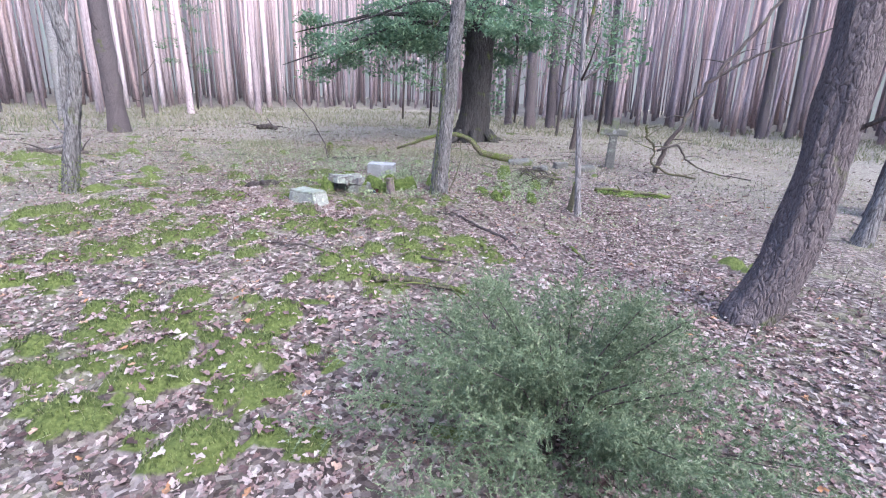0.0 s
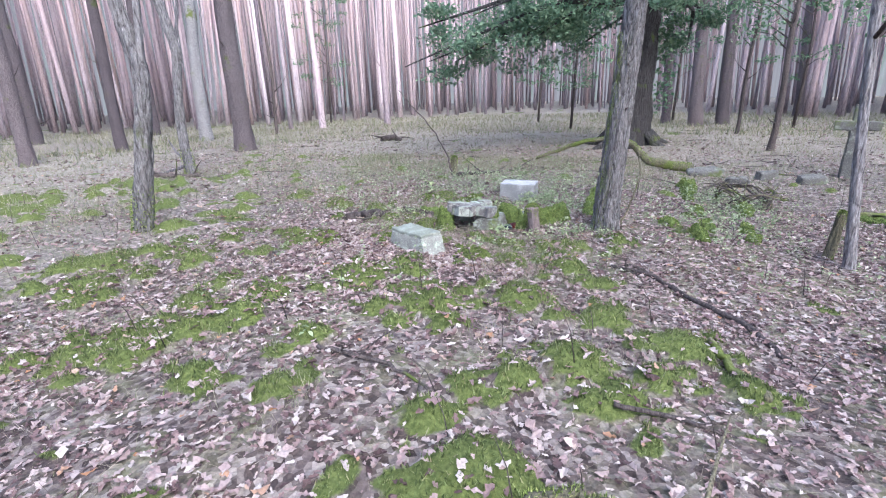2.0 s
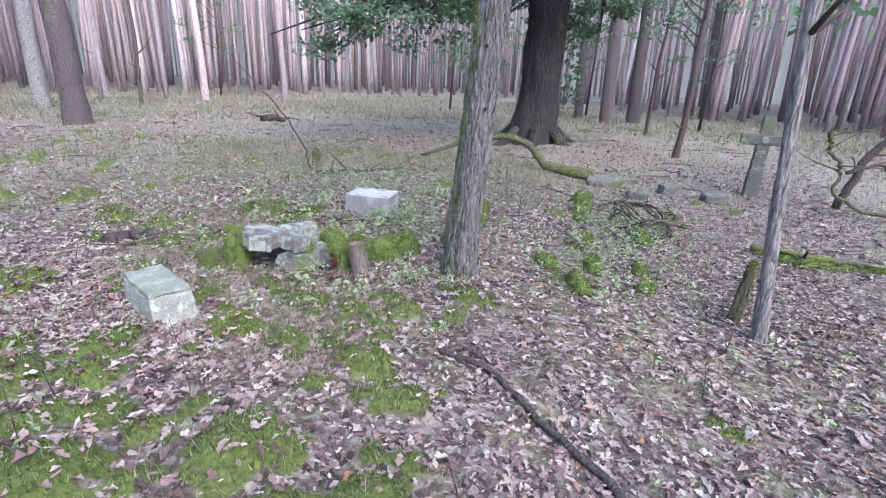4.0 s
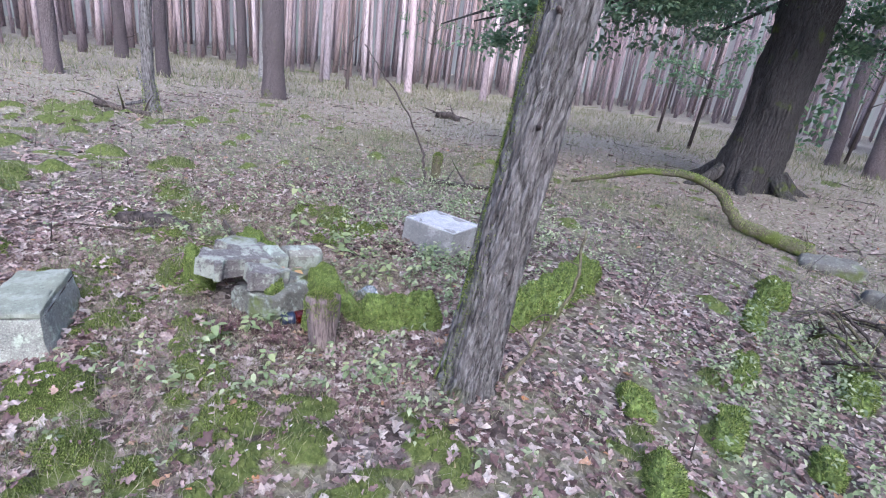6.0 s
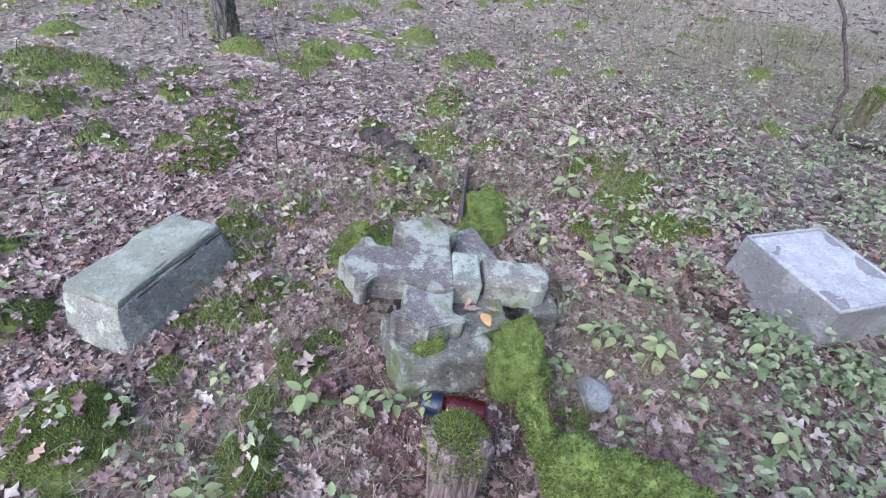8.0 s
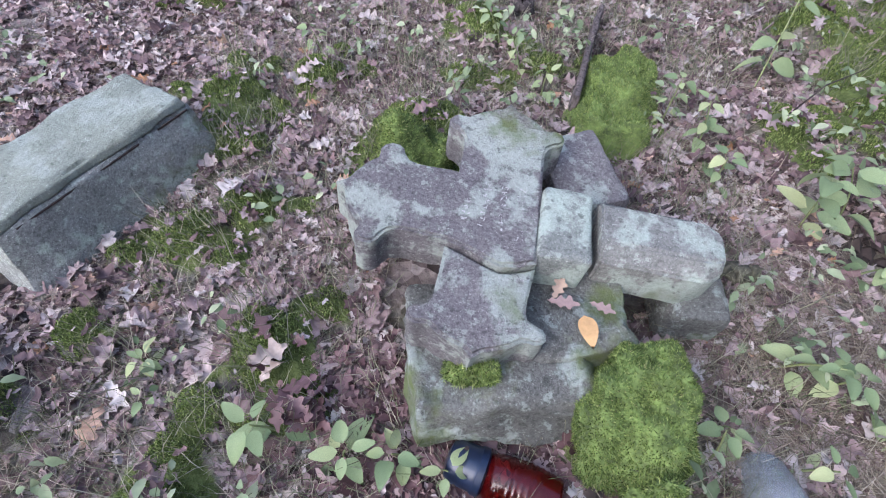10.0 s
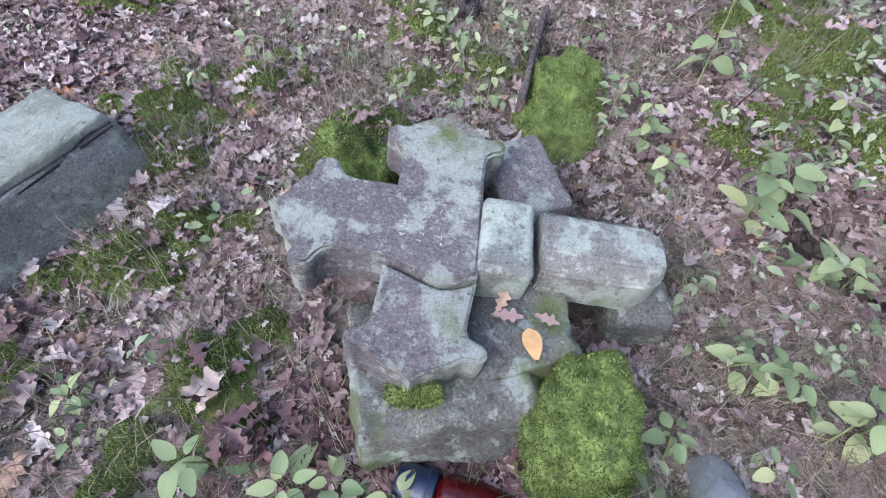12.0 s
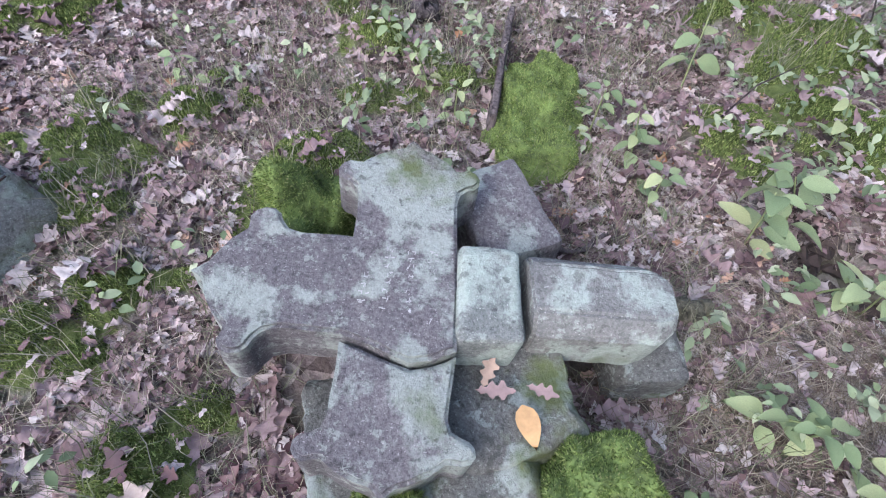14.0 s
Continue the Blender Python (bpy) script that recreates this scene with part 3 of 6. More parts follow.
def plantation():
    r = np.random.default_rng(11)
    spots = []
    for gx in np.arange(-62, 62, 1.42):
        for gy in np.arange(-30, 82, 1.42):
            x, y = gx + r.normal(0, 0.28), gy + r.normal(0, 0.35)
            rx, ry = x * 0.94 + y * 0.34, y * 0.94 - x * 0.34
            az, d = math.degrees(math.atan2(-rx, ry - 5)), math.hypot(rx, ry - 5)
            if d > float(edge_radius(az)) + r.normal(0.6, 0.5) and d < 49 and abs((rx + 14) * 0.743 - (ry - 19.3) * 0.669 + 2.8) > 1.7 and r.random() < (0.92 if -75 < az < 95 else 0.4):
                spots.append((d, rx, ry, az))
    seen = sorted(s for s in spots if -60 < s[3] < 85)
    near = seen[:280]
    chosen = set(near)
    rest = [s for s in spots if s not in chosen]
    for k, (d, x, y, az) in enumerate(near):
        s = r.uniform(0.75, 1.3)
        copy_thing(PINES[k % 6], pose(x, y, gz(x, y), r.normal(0, 1.0), r.normal(0, 1.0) - 3.0 * float(sm(-az, -8, 12)), r.random() * 360) @ Matrix.Diagonal((s, s, 1, 1)))
    pieces = []
    for k, (d, x, y, az) in enumerate(rest):
        lean = r.normal(0, 0.35, 2) - (0.9 * float(sm(-az, -8, 12)), 0)
        pts = [(x, y, -0.2), (x + lean[0] * 0.3, y + lean[1] * 0.3, 6), (x + lean[0], y + lean[1], 19)]
        q = r.uniform(0.05, 0.12)
        pieces.append(as_tris(*tube(pts, [q, q * 0.85, q * 0.5], 6)))
        pieces.append(clump((x, y, 17.5), 1.6, 8 if k % 3 == 0 else 1, 0.6, 0.9, k))
    trunks = [p for i, p in enumerate(pieces) if i % 2 == 0]
    crowns = [p for i, p in enumerate(pieces) if i % 2 == 1]
    w = thing("pine_plantation", Matrix(), "dense distant pine plantation of thin reddish trunks", "woods", kind="stuff")
    link_mesh("trunks", *join(trunks), M_PINEFAR_LIT, w)
    link_mesh("crowns", *join(crowns), M_PINENEEDLE, w)


def haze():
    """The pale light between the farthest trunks: an added ring of distance that glows."""
    m, t, b = nodes_of("glowing_far_haze")
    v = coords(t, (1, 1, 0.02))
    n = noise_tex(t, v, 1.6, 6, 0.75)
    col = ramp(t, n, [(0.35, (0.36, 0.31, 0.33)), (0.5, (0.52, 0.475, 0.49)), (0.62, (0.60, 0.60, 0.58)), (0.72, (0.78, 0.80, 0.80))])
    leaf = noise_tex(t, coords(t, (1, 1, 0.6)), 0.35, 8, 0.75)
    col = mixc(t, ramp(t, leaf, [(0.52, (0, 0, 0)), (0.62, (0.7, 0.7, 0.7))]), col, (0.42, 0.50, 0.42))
    # no lamp stands here: the painted haze glows and brightens the woods
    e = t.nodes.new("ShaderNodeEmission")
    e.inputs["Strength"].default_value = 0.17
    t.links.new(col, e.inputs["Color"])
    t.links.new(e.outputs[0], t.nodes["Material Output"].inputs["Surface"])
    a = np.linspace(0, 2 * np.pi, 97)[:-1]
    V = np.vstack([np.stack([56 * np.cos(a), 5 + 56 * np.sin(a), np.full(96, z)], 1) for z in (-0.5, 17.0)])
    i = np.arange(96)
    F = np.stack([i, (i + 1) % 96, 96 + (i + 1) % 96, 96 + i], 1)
    tagged(link_mesh("backdrop", V, F, m), "glowing backdrop ring painted as pale haze of distant woods", "backdrop", kind="structure")


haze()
plantation()


def single_tree(name, label, x, y, radius, lean, mat, height=14.0, bend=0.0, crown=M_PINENEEDLE, sides=20, rings=40, ridges=0.10, ridge_n=14, flare=1.35, seed=3, stubs=0, crown_z=0.7, settle=99.0, category="tree", group="trees in the clearing"):
    """A tree that stands alone, with a lean as metres sideways for each metre of height."""
    r = np.random.default_rng(seed)
    z0 = gz(x, y) if math.hypot(x, y) < 40 else 0.0
    top = thing(name, pose(x, y, z0), label, category, group)
    u = np.r_[-0.25 / height, np.linspace(0, 1, rings - 1) ** 1.5]
    zz = u * height
    pts = [(lean[0] * settle * (1 - math.exp(-max(z, 0) / settle)) + bend * math.sin(z * 0.9 + seed) * min(1, z / 2), lean[1] * z + 0.6 * bend * math.cos(z * 0.8 + seed) * min(1, z / 2), z) for z in zz]
    rad = [radius * (1 + (flare - 1) * math.exp(-max(z, 0) / (radius * 1.6))) * (1 - 0.55 * max(z, 0) / height) for z in zz]
    limb("trunk", pts, rad, mat, top, sides=sides, rough=0.16, freq=7, ridges=ridges, ridge_n=ridge_n, seed=seed)
    for k in range(stubs):
        a, z = r.random() * 6.283, r.uniform(0.5, 3.5)
        i = int(np.argmin(abs(zz - z)))
        b = Vector(pts[i])
        d = Vector((math.cos(a), math.sin(a), r.uniform(0.2, 0.9)))
        ln = r.uniform(0.15, 0.7)
        limb("dead_branch", [b, b + d * (rad[i] + ln * 0.5), b + d * (rad[i] + ln) + Vector((0, 0, ln * 0.2))], [0.02, 0.012, 0.006], M_TWIG, top, sides=6)
    if crown:
        bits = []
        for k in range(14):
            a = r.random() * 6.283
            e = r.uniform(0.5, 2.4)
            f = crown_z + (1 - crown_z) * r.random()
            i = int(np.argmin(abs(u - f)))
            c = Vector(pts[i]) + Vector((math.cos(a) * e, math.sin(a) * e, 0.4))
            if crown != M_PINENEEDLE or k % 2 == 0:
                limb("branch", [Vector(pts[i]) * 0.97, (Vector(pts[i]) + c) / 2 + Vector((0, 0, 0.1)), c], [rad[i] * 0.3, rad[i] * 0.2, 0.01], mat, top, sides=6)
            bits.append(clump(c, 0.9, 24, 0.2, 0.6, seed * 17 + k) if crown == M_PINENEEDLE else clump(c, 0.55, 90, 0.10, 0.6, seed * 17 + k))
        link_mesh("crown", *join(bits), crown, top)
    return top


# the leaning flaky-barked tree beside the grave
single_tree("leaning_tree", "leaning tree with grey flaky bark and mossy foot", -0.6, 7.42, 0.12, (0.05, 0.075), M_FLAKY, 9, 0.03, M_OAKLEAF, 110, 260, 0.2, 40, 1.25, 5, 0, 0.75)
knots = [o for o in scene.objects if o.name.startswith("leaning_tree")][0]
for h, a in ((0.62, -40), (1.22, -55), (1.62, -80)):
    c = Vector((0.05 * h, 0.075 * h, h)) + Vector((math.cos(radians(a)), math.sin(radians(a)), 0)) * 0.112
    d = Vector((math.cos(radians(a)), math.sin(radians(a)), 0.4))
    limb("knot", [c - d * 0.03, c - d * 0.002, c + d * 0.006], [0.012, 0.008, 0.004], M_REDWOOD, knots, "dark reddish branch scar", sides=10, rough=0.5, seed=int(h * 10))
_k = np.random.default_rng(12)
_z, _a = _k.uniform(-0.02, 1.9, 13000), np.radians(_k.normal(222, 24, 13000))
_rr = 0.118 * (1 + 0.25 * np.exp(-_z / 0.19)) * (1 - 0.55 * _z / 9)
_keep = vnoise(_z, _a, 6.0, 3) + 0.25 * np.exp(-_z / 0.3) > 0.52
MOSS_FOOT = np.stack([0.05 * _z + _rr * np.cos(_a), 0.075 * _z + _rr * np.sin(_a), _z], 1)
MOSS_WAY = np.stack([np.cos(_a), np.sin(_a), np.full(13000, 0.5)], 1) + _k.normal(0, 0.4, (13000, 3))
MOSS_FOOT, MOSS_WAY = MOSS_FOOT[_keep], MOSS_WAY[_keep]
# the thick pine whose trunk bows
single_tree("bowed_pine", "thick dark pine with rough scaly bowed trunk", 2.20, 3.62, 0.165, (0.52, 0.04), M_PINEDARK, 12, 0.02, M_PINENEEDLE, 72, 200, 0.06, 34, 1.25, 9, 4, 0.7, 0.65)
single_tree("slim_tree", "slim dark tree leaning over the leaf litter", 4.95, 6.6, 0.10, (0.16, 0.05), M_FLAKY, 9, 0.03, M_OAKLEAF, 16, 40, 0.1, 12, 1.3, 12, 2, 0.75)
single_tree("thick_pine", "thick dark pine trunk standing at the side", 6.6, 8.6, 0.26, (0.05, 0.02), M_PINEDARK, 15, 0.02, M_PINENEEDLE, 20, 40, 0.12, 14, 1.2, 14, 2)
LONE = [("dark_pine", "dark leaning pine with scaly bark", -10.15, 13.03, 0.25, (-0.015, 0.0), M_PINEDARK, 16, 0.03, M_PINENEEDLE),
        ("birch_tree", "birch with white and black bark", -13.6, 15.15, 0.20, (0.03, 0.0), M_BIRCH, 13, 0.05, M_OAKLEAF),
        ("old_pine", "old pine with rough grey trunk", -13.7, 12.2, 0.15, (-0.01, 0), M_PINEDARK, 15, 0.05, M_PINENEEDLE),
        ("old_pine", "old pine with rough grey trunk", -13.8, 9.85, 0.165, (-0.01, 0), M_PINEDARK, 15, 0.05, M_PINENEEDLE),
        ("old_pine", "old pine with rough grey trunk", -19.4, 13.5, 0.2, (-0.02, 0), M_PINEDARK, 17, 0.03, M_PINENEEDLE),
        ("old_pine", "old pine with rough grey trunk", -18.5, 17.4, 0.18, (0.0, 0), M_PINEDARK, 17, 0.03, M_PINENEEDLE),
        ("tall_pine", "tall pine with smooth reddish trunk", -16.0, 19.5, 0.135, (0.0, 0), M_PINE, 19, 0.03, M_PINENEEDLE),
        ("old_pine", "old pine with rough grey trunk", -16.2, 3.5, 0.17, (0.0, 0), M_PINEDARK, 16, 0.03, M_PINENEEDLE),
        ("old_pine", "old pine with rough grey trunk", -16.4, 4.7, 0.16, (0.0, 0), M_PINEDARK, 16, 0.03, M_PINENEEDLE),
        ("old_pine", "old pine with rough grey trunk", -17.1, 7.1, 0.18, (0.0, 0), M_PINEDARK, 16, 0.03, M_PINENEEDLE),
        ("thin_sapling", "thin bare dead sapling in leaf litter", -12.8, 17.7, 0.06, (0.0, 0), M_TWIG, 6, 0.08, None),
        ("tall_pine", "tall pine with smooth reddish trunk", -13.0, 21.0, 0.135, (-0.03, 0), M_PINE, 19, 0.03, M_PINENEEDLE),
        ("tall_pine", "tall pine with smooth reddish trunk", -11.1, 23.4, 0.135, (-0.02, 0), M_PINE, 19, 0.03, M_PINENEEDLE),
        ("old_pine", "dark pine beside the oak", 0.66, 24.2, 0.17, (-0.035, 0), M_PINEDARK, 17, 0.03, M_PINENEEDLE),
        ("old_pine", "dark pine beside the oak", 1.58, 22.8, 0.23, (-0.035, 0), M_PINEDARK, 17, 0.03, M_PINENEEDLE),
        ("old_pine", "dark pine beside the oak", 2.55, 23.6, 0.22, (-0.035, 0), M_PINEDARK, 17, 0.03, M_PINENEEDLE),
        ("old_pine", "dark pine on the mossy ground", 11.3, 23.0, 0.19, (-0.05, 0), M_PINEDARK, 17, 0.03, M_PINENEEDLE),
        ("old_pine", "dark pine on the mossy ground", 12.9, 23.9, 0.15, (-0.05, 0), M_PINEDARK, 17, 0.03, M_PINENEEDLE),
        ("old_pine", "dark pine on the mossy ground", 5.95, 28.0, 0.17, (-0.05, 0), M_PINEDARK, 17, 0.03, M_PINENEEDLE),
        ("thin_sapling", "thin crooked young tree", 2.42, 15.2, 0.07, (0.06, 0.02), M_TWIG, 6, 0.10, M_PALELEAF),
        ("thin_sapling", "thin crooked young tree", 2.38, 19.2, 0.055, (0.05, 0.02), M_TWIG, 6, 0.06, M_PALELEAF),
        ("grey_sapling", "slender grey sapling with bare branches", 1.5, 7.35, 0.047, (-0.09, 0.01), M_FLAKY, 6, 0.035, M_PALELEAF)]
for k, (n, l, x, y, rad, lean, mat, h, bend, cr) in enumerate(LONE):
    single_tree(n, l, x, y, rad, lean, mat, h, bend, cr, 16, 30, 0.1, 12, 1.2, 21 + k, 4 if rad < 0.12 else 1, 0.3 if cr == M_PALELEAF else 0.72)


def crooked_tree(name, label, x, y, line, radii, forks, seed):
    """A small crooked tree: a trunk along (sideways, height) points, with forks from it, moss at the foot."""
    z0 = gz(x, y)
    top = thing(name, pose(x, y, z0), label, "tree", "trees in the clearing")
    P = curve_points([(dx, 0.25 * dx, z) for dx, z in line], 70)
    limb("trunk", P, np.interp(np.linspace(0, 1, 70), np.linspace(0, 1, len(radii)), radii), M_FLAKY, top, sides=28, rough=0.3, freq=9, ridges=0.14, ridge_n=22, seed=seed)
    for k, (fork, r0, r1) in enumerate(forks):
        F = curve_points([(dx, 0.25 * dx + 0.05 * i * (-1) ** k, z) for i, (dx, z) in enumerate(fork)], 24)
        limb("fork", F, np.linspace(r0, r1, 24), M_FLAKY, top, sides=14, rough=0.35, freq=9, ridges=0.1, ridge_n=16, seed=seed + k)
    r = np.random.default_rng(seed)
    n = 900
    a, z = r.random(n) * 6.283, r.random(n) ** 2 * 0.5
    q = radii[0] * 1.02 - 0.05 * z
    D = np.stack([np.cos(a), np.sin(a), np.full(n, 0.5)], 1) + r.normal(0, 0.4, (n, 3))
    tagged(link_mesh("moss_cover", *shoots(np.stack([q * np.cos(a) + np.interp(z, [p[1] for p in line], [p[0] for p in line]), q * np.sin(a), z], 1), D / np.linalg.norm(D, axis=1)[:, None], 0.022, r), M_MOSS, top), "moss round the foot of the trunk", kind="stuff")
    bits = [clump((line[-1][0] + r.normal(0, 0.9), r.normal(0, 0.9), line[-1][1] + r.uniform(0.2, 1.6)), 0.55, 70, 0.10, 0.6, seed * 13 + k) for k in range(10)]
    link_mesh("crown", *join(bits), M_OAKLEAF, top)


def understory(x, y, height, spread, n, seed):
    """A young broadleaf behind the oak: a thin stem under loose layers of pale leaves."""
    r = np.random.default_rng(seed)
    top = thing("young_tree", pose(x, y, gz(x, y)), "young broadleaf tree with hazy pale green foliage", "tree", "young broadleaf trees")
    limb("trunk", [(0, 0, -0.1), (0.1, 0, height * 0.5), (0, 0.1, height)], [0.05, 0.04, 0.015], M_TWIG, top, sides=8, seed=seed)
    bits = []
    for k in range(n):
        z = height * r.uniform(0.28, 1.0)
        a, e = r.random() * 6.283, spread * r.random() ** 0.5
        bits.append(clump((e * math.cos(a), e * math.sin(a), z), r.uniform(0.25, 0.5), 40, 0.11, 0.35, seed * 71 + k))
        if k % 3 == 0:
            limb("branch", [(0, 0, z * 0.85), (e * 0.5 * math.cos(a), e * 0.5 * math.sin(a), z * 0.95), (e * math.cos(a), e * math.sin(a), z)], [0.018, 0.012, 0.004], M_TWIG, top, sides=5)
    link_mesh("crown", *join(bits), M_PALELEAF, top)


def oak():
    """The old oak: a fluted foot, heavy limbs and a hanging spray of dark leaves."""
    x, y = -0.55, 15.9
    top = thing("oak_tree", pose(x, y, gz(x, y)), "old oak with thick furrowed trunk and dark green leaves", "tree")
    zz = np.r_[-0.3, np.linspace(0, 6.0, 60)]
    r = np.random.default_rng(3)
    rad = [0.45 * (1 + 0.42 * math.exp(-max(z, 0) / 0.42)) * (1 - 0.035 * max(z, 0)) for z in zz]
    limb("trunk", [(0.02 * z, 0, z) for z in zz], rad, M_OAKBARK, top, sides=64, rough=0.2, freq=5, ridges=0.08, ridge_n=24, seed=2)
    for k in range(7):
        a = k * 0.9 + 0.3
        d = Vector((math.cos(a), math.sin(a), 0))
        limb("root", [d * 0.5 + Vector((0, 0, 0.3)), d * 0.75 + Vector((0, 0, 0.08)), d * 1.1 + Vector((0, 0, -0.06))], [0.13, 0.1, 0.05], M_OAKBARK, top, sides=9, rough=0.2)
    ends = [(-4.7, -3.1, 1.95), (-4.2, -2.9, 2.05), (-3.5, -3.2, 2.0), (-2.8, -2.8, 2.2), (-1.9, -2.6, 2.45), (-4.3, -3.2, 2.7), (-3.2, -2.9, 2.9), (-2.2, -2.7, 3.2), (-0.9, -2.8, 3.0), (1.6, -1.6, 3.2), (2.5, 0.6, 3.9), (-2.5, 1.8, 5.0), (0.3, 2.6, 5.4), (0.8, -2.4, 3.0), (1.5, 0.3, 2.7), (1.2, 1.4, 2.3), (-1.6, 1.0, 2.4), (-1.5, -0.6, 2.9), (-2.4, 0.4, 3.0), (-1.0, 0.2, 8.2), (1.0, 0.8, 8.0)]
    bits = []
    for k, e in enumerate(ends):
        e = Vector(e)
        s = Vector((0.06, 0, min(5.6, max(3.4, e.z + 0.4))))
        m = (s + e) / 2 + Vector((r.normal(0, 0.3), r.normal(0, 0.3), 0.35 + r.normal(0, 0.2)))
        limb("bough", curve_points([s, m, e], 14), np.linspace(0.085, 0.012, 14), M_OAKBARK, top, sides=8, rough=0.2, seed=k)
        for q in range(9):
            f = 0.45 + 0.57 * r.random()
            c = s.lerp(e, f) + Vector((r.normal(0, 0.4), r.normal(0, 0.4), r.normal(0.1, 0.26)))
            bits.append(clump(c, r.uniform(0.25, 0.6), 125, 0.105, 0.45, 300 + k * 11 + q))
    link_mesh("crown", *join(bits), M_OAKLEAF, top)
    shoots = [clump((0.55 + 0.45 * r.random(), 0.2, 1.0 + 0.3 * k), 0.38, 34, 0.13, 0.8, 700 + k) for k in range(9)]
    tagged(link_mesh("trunk_foliage", *join(shoots), M_PALELEAF, top), "pale green shoots on the trunk", kind="stuff")


oak()
for k, (x, y, h, e, n) in enumerate([(-2.6, 21.0, 5.0, 1.3, 40), (-4.4, 24.5, 5.5, 1.2, 34), (4.3, 21.5, 5.0, 1.4, 30), (-14.5, 24.0, 6.5, 1.5, 26), (1.0, 26.0, 6.0, 1.6, 34)]):
    understory(x, y, h, e, n, 400 + k)


# ---------------------------------------------------------------- stones
def stone_box(sx, sy, sz, taper=0.0, cuts=10, rough=0.006, round_=0.02, seed=0, chip=0.0):
    """A worn block on z = 0: rounded edges, uneven faces, chipped corners."""
    bm = bmesh.new()
    bmesh.ops.create_cube(bm, size=1.0)
    bmesh.ops.subdivide_edges(bm, edges=bm.edges[:], cuts=cuts, use_grid_fill=True)
    for v in bm.verts:
        p = Vector((v.co.x * sx, v.co.y * sy, v.co.z * sz))
        h = Vector((sx / 2 - round_, sy / 2 - round_, sz / 2 - round_))
        q = Vector([max(-a, min(a, b)) for a, b in zip(h, p)])
        d = p - q
        if d.length > 1e-6:
            p = q + d.normalized() * min(d.length, round_)
        k = 1 - taper * (p.z / sz + 0.5)
        p.x, p.y = p.x * k, p.y * k
        w = p * 9 + Vector((seed * 3.7, 0, 0))
        p += Vector((noise.noise(w), noise.noise(w + Vector((9, 0, 0))), noise.noise(w + Vector((0, 9, 0))))) * rough * 1.6
        w = p * 40 + Vector((seed, 0, 0))
        p += Vector((noise.noise(w), noise.noise(w + Vector((9, 0, 0))), noise.noise(w + Vector((0, 9, 0))))) * rough * 0.5
        if chip:
            e = max(0, d.length / round_ - 0.9) * max(0.0, noise.noise(p * 14 + Vector((seed, 5, 1))))
            p -= d.normalized() * chip * e if d.length > 1e-6 else Vector()
        v.co = p + Vector((0, 0, sz / 2))
    return bm


def prism(outline, z0, z1, seed=0, rough=0.004, bevel=0.006, grid=0.012):
    """A thick plate with a drawn outline, bevelled and pitted."""
    bm = bmesh.new()
    f = bm.faces.new([bm.verts.new((x, y, z0)) for x, y in outline])
    g = bmesh.ops.extrude_face_region(bm, geom=[f])
    for v in g["geom"]:
        if isinstance(v, bmesh.types.BMVert):
            v.co.z = z1
    bmesh.ops.recalc_face_normals(bm, faces=bm.faces[:])
    rim = [e for e in bm.edges if e.verts[0].co.z > (z0 + z1) / 2 and e.verts[1].co.z > (z0 + z1) / 2]
    bmesh.ops.bevel(bm, geom=rim, offset=bevel, segments=2, affect="EDGES", clamp_overlap=True)
    bmesh.ops.triangulate(bm, faces=bm.faces[:])
    for _ in range(3):
        long_ = [e for e in bm.edges if e.calc_length() > grid * 2.2]
        if long_:
            bmesh.ops.subdivide_edges(bm, edges=long_, cuts=1)
            bmesh.ops.triangulate(bm, faces=[f for f in bm.faces if len(f.verts) > 3])
    for v in bm.verts:
        w = v.co * 12 + Vector((seed * 5.3, 0, 0))
        v.co += Vector((noise.noise(w), noise.noise(w + Vector((9, 0, 0))), noise.noise(w + Vector((0, 9, 0))))) * rough
        w = v.co * 55
        v.co += Vector((noise.noise(w), noise.noise(w + Vector((9, 0, 0))), noise.noise(w + Vector((0, 9, 0))))) * rough * 0.45
    return bm


def frame_xyz(o, ax, ay):
    """A pose from an origin and two rough axes."""
    ax = Vector(ax).normalized()
    az = ax.cross(Vector(ay)).normalized()
    ay = az.cross(ax)
    return Matrix(((ax.x, ay.x, az.x, o[0]), (ax.y, ay.y, az.y, o[1]), (ax.z, ay.z, az.z, o[2]), (0, 0, 0, 1)))


def trefoil_arm():
    """One arm of the cross along +x from its root: straight sides, a round lobe on each, an ogee tip."""
    side = [(0.083, 0.083), (0.165, 0.082), (0.185, 0.088), (0.197, 0.102)]
    for k in range(6):
        a = math.radians(150 - 36 * k)
        side.append((0.222 + 0.024 * math.cos(a), 0.103 + 0.022 * math.sin(a)))
    side += [(0.243, 0.082), (0.262, 0.062), (0.277, 0.036), (0.285, 0.016)]
    return side + [(0.306, 0.0)] + [(x, -y) for x, y in reversed(side)]


def turned(pts, a, o=(0, 0)):
    c, s = math.cos(a), math.sin(a)
    return [(o[0] + x * c - y * s, o[1] + x * s + y * c) for x, y in pts]


# the broken stone cross: x runs along its crossbeam, y towards its head
CROSS = frame_xyz((-1.995, 7.165, 0.165), (0.0, 0.995, -0.10), (-1.0, 0.0, 0.03)) @ pose(0.02, -0.03, 0, 0, 0, -9.5)


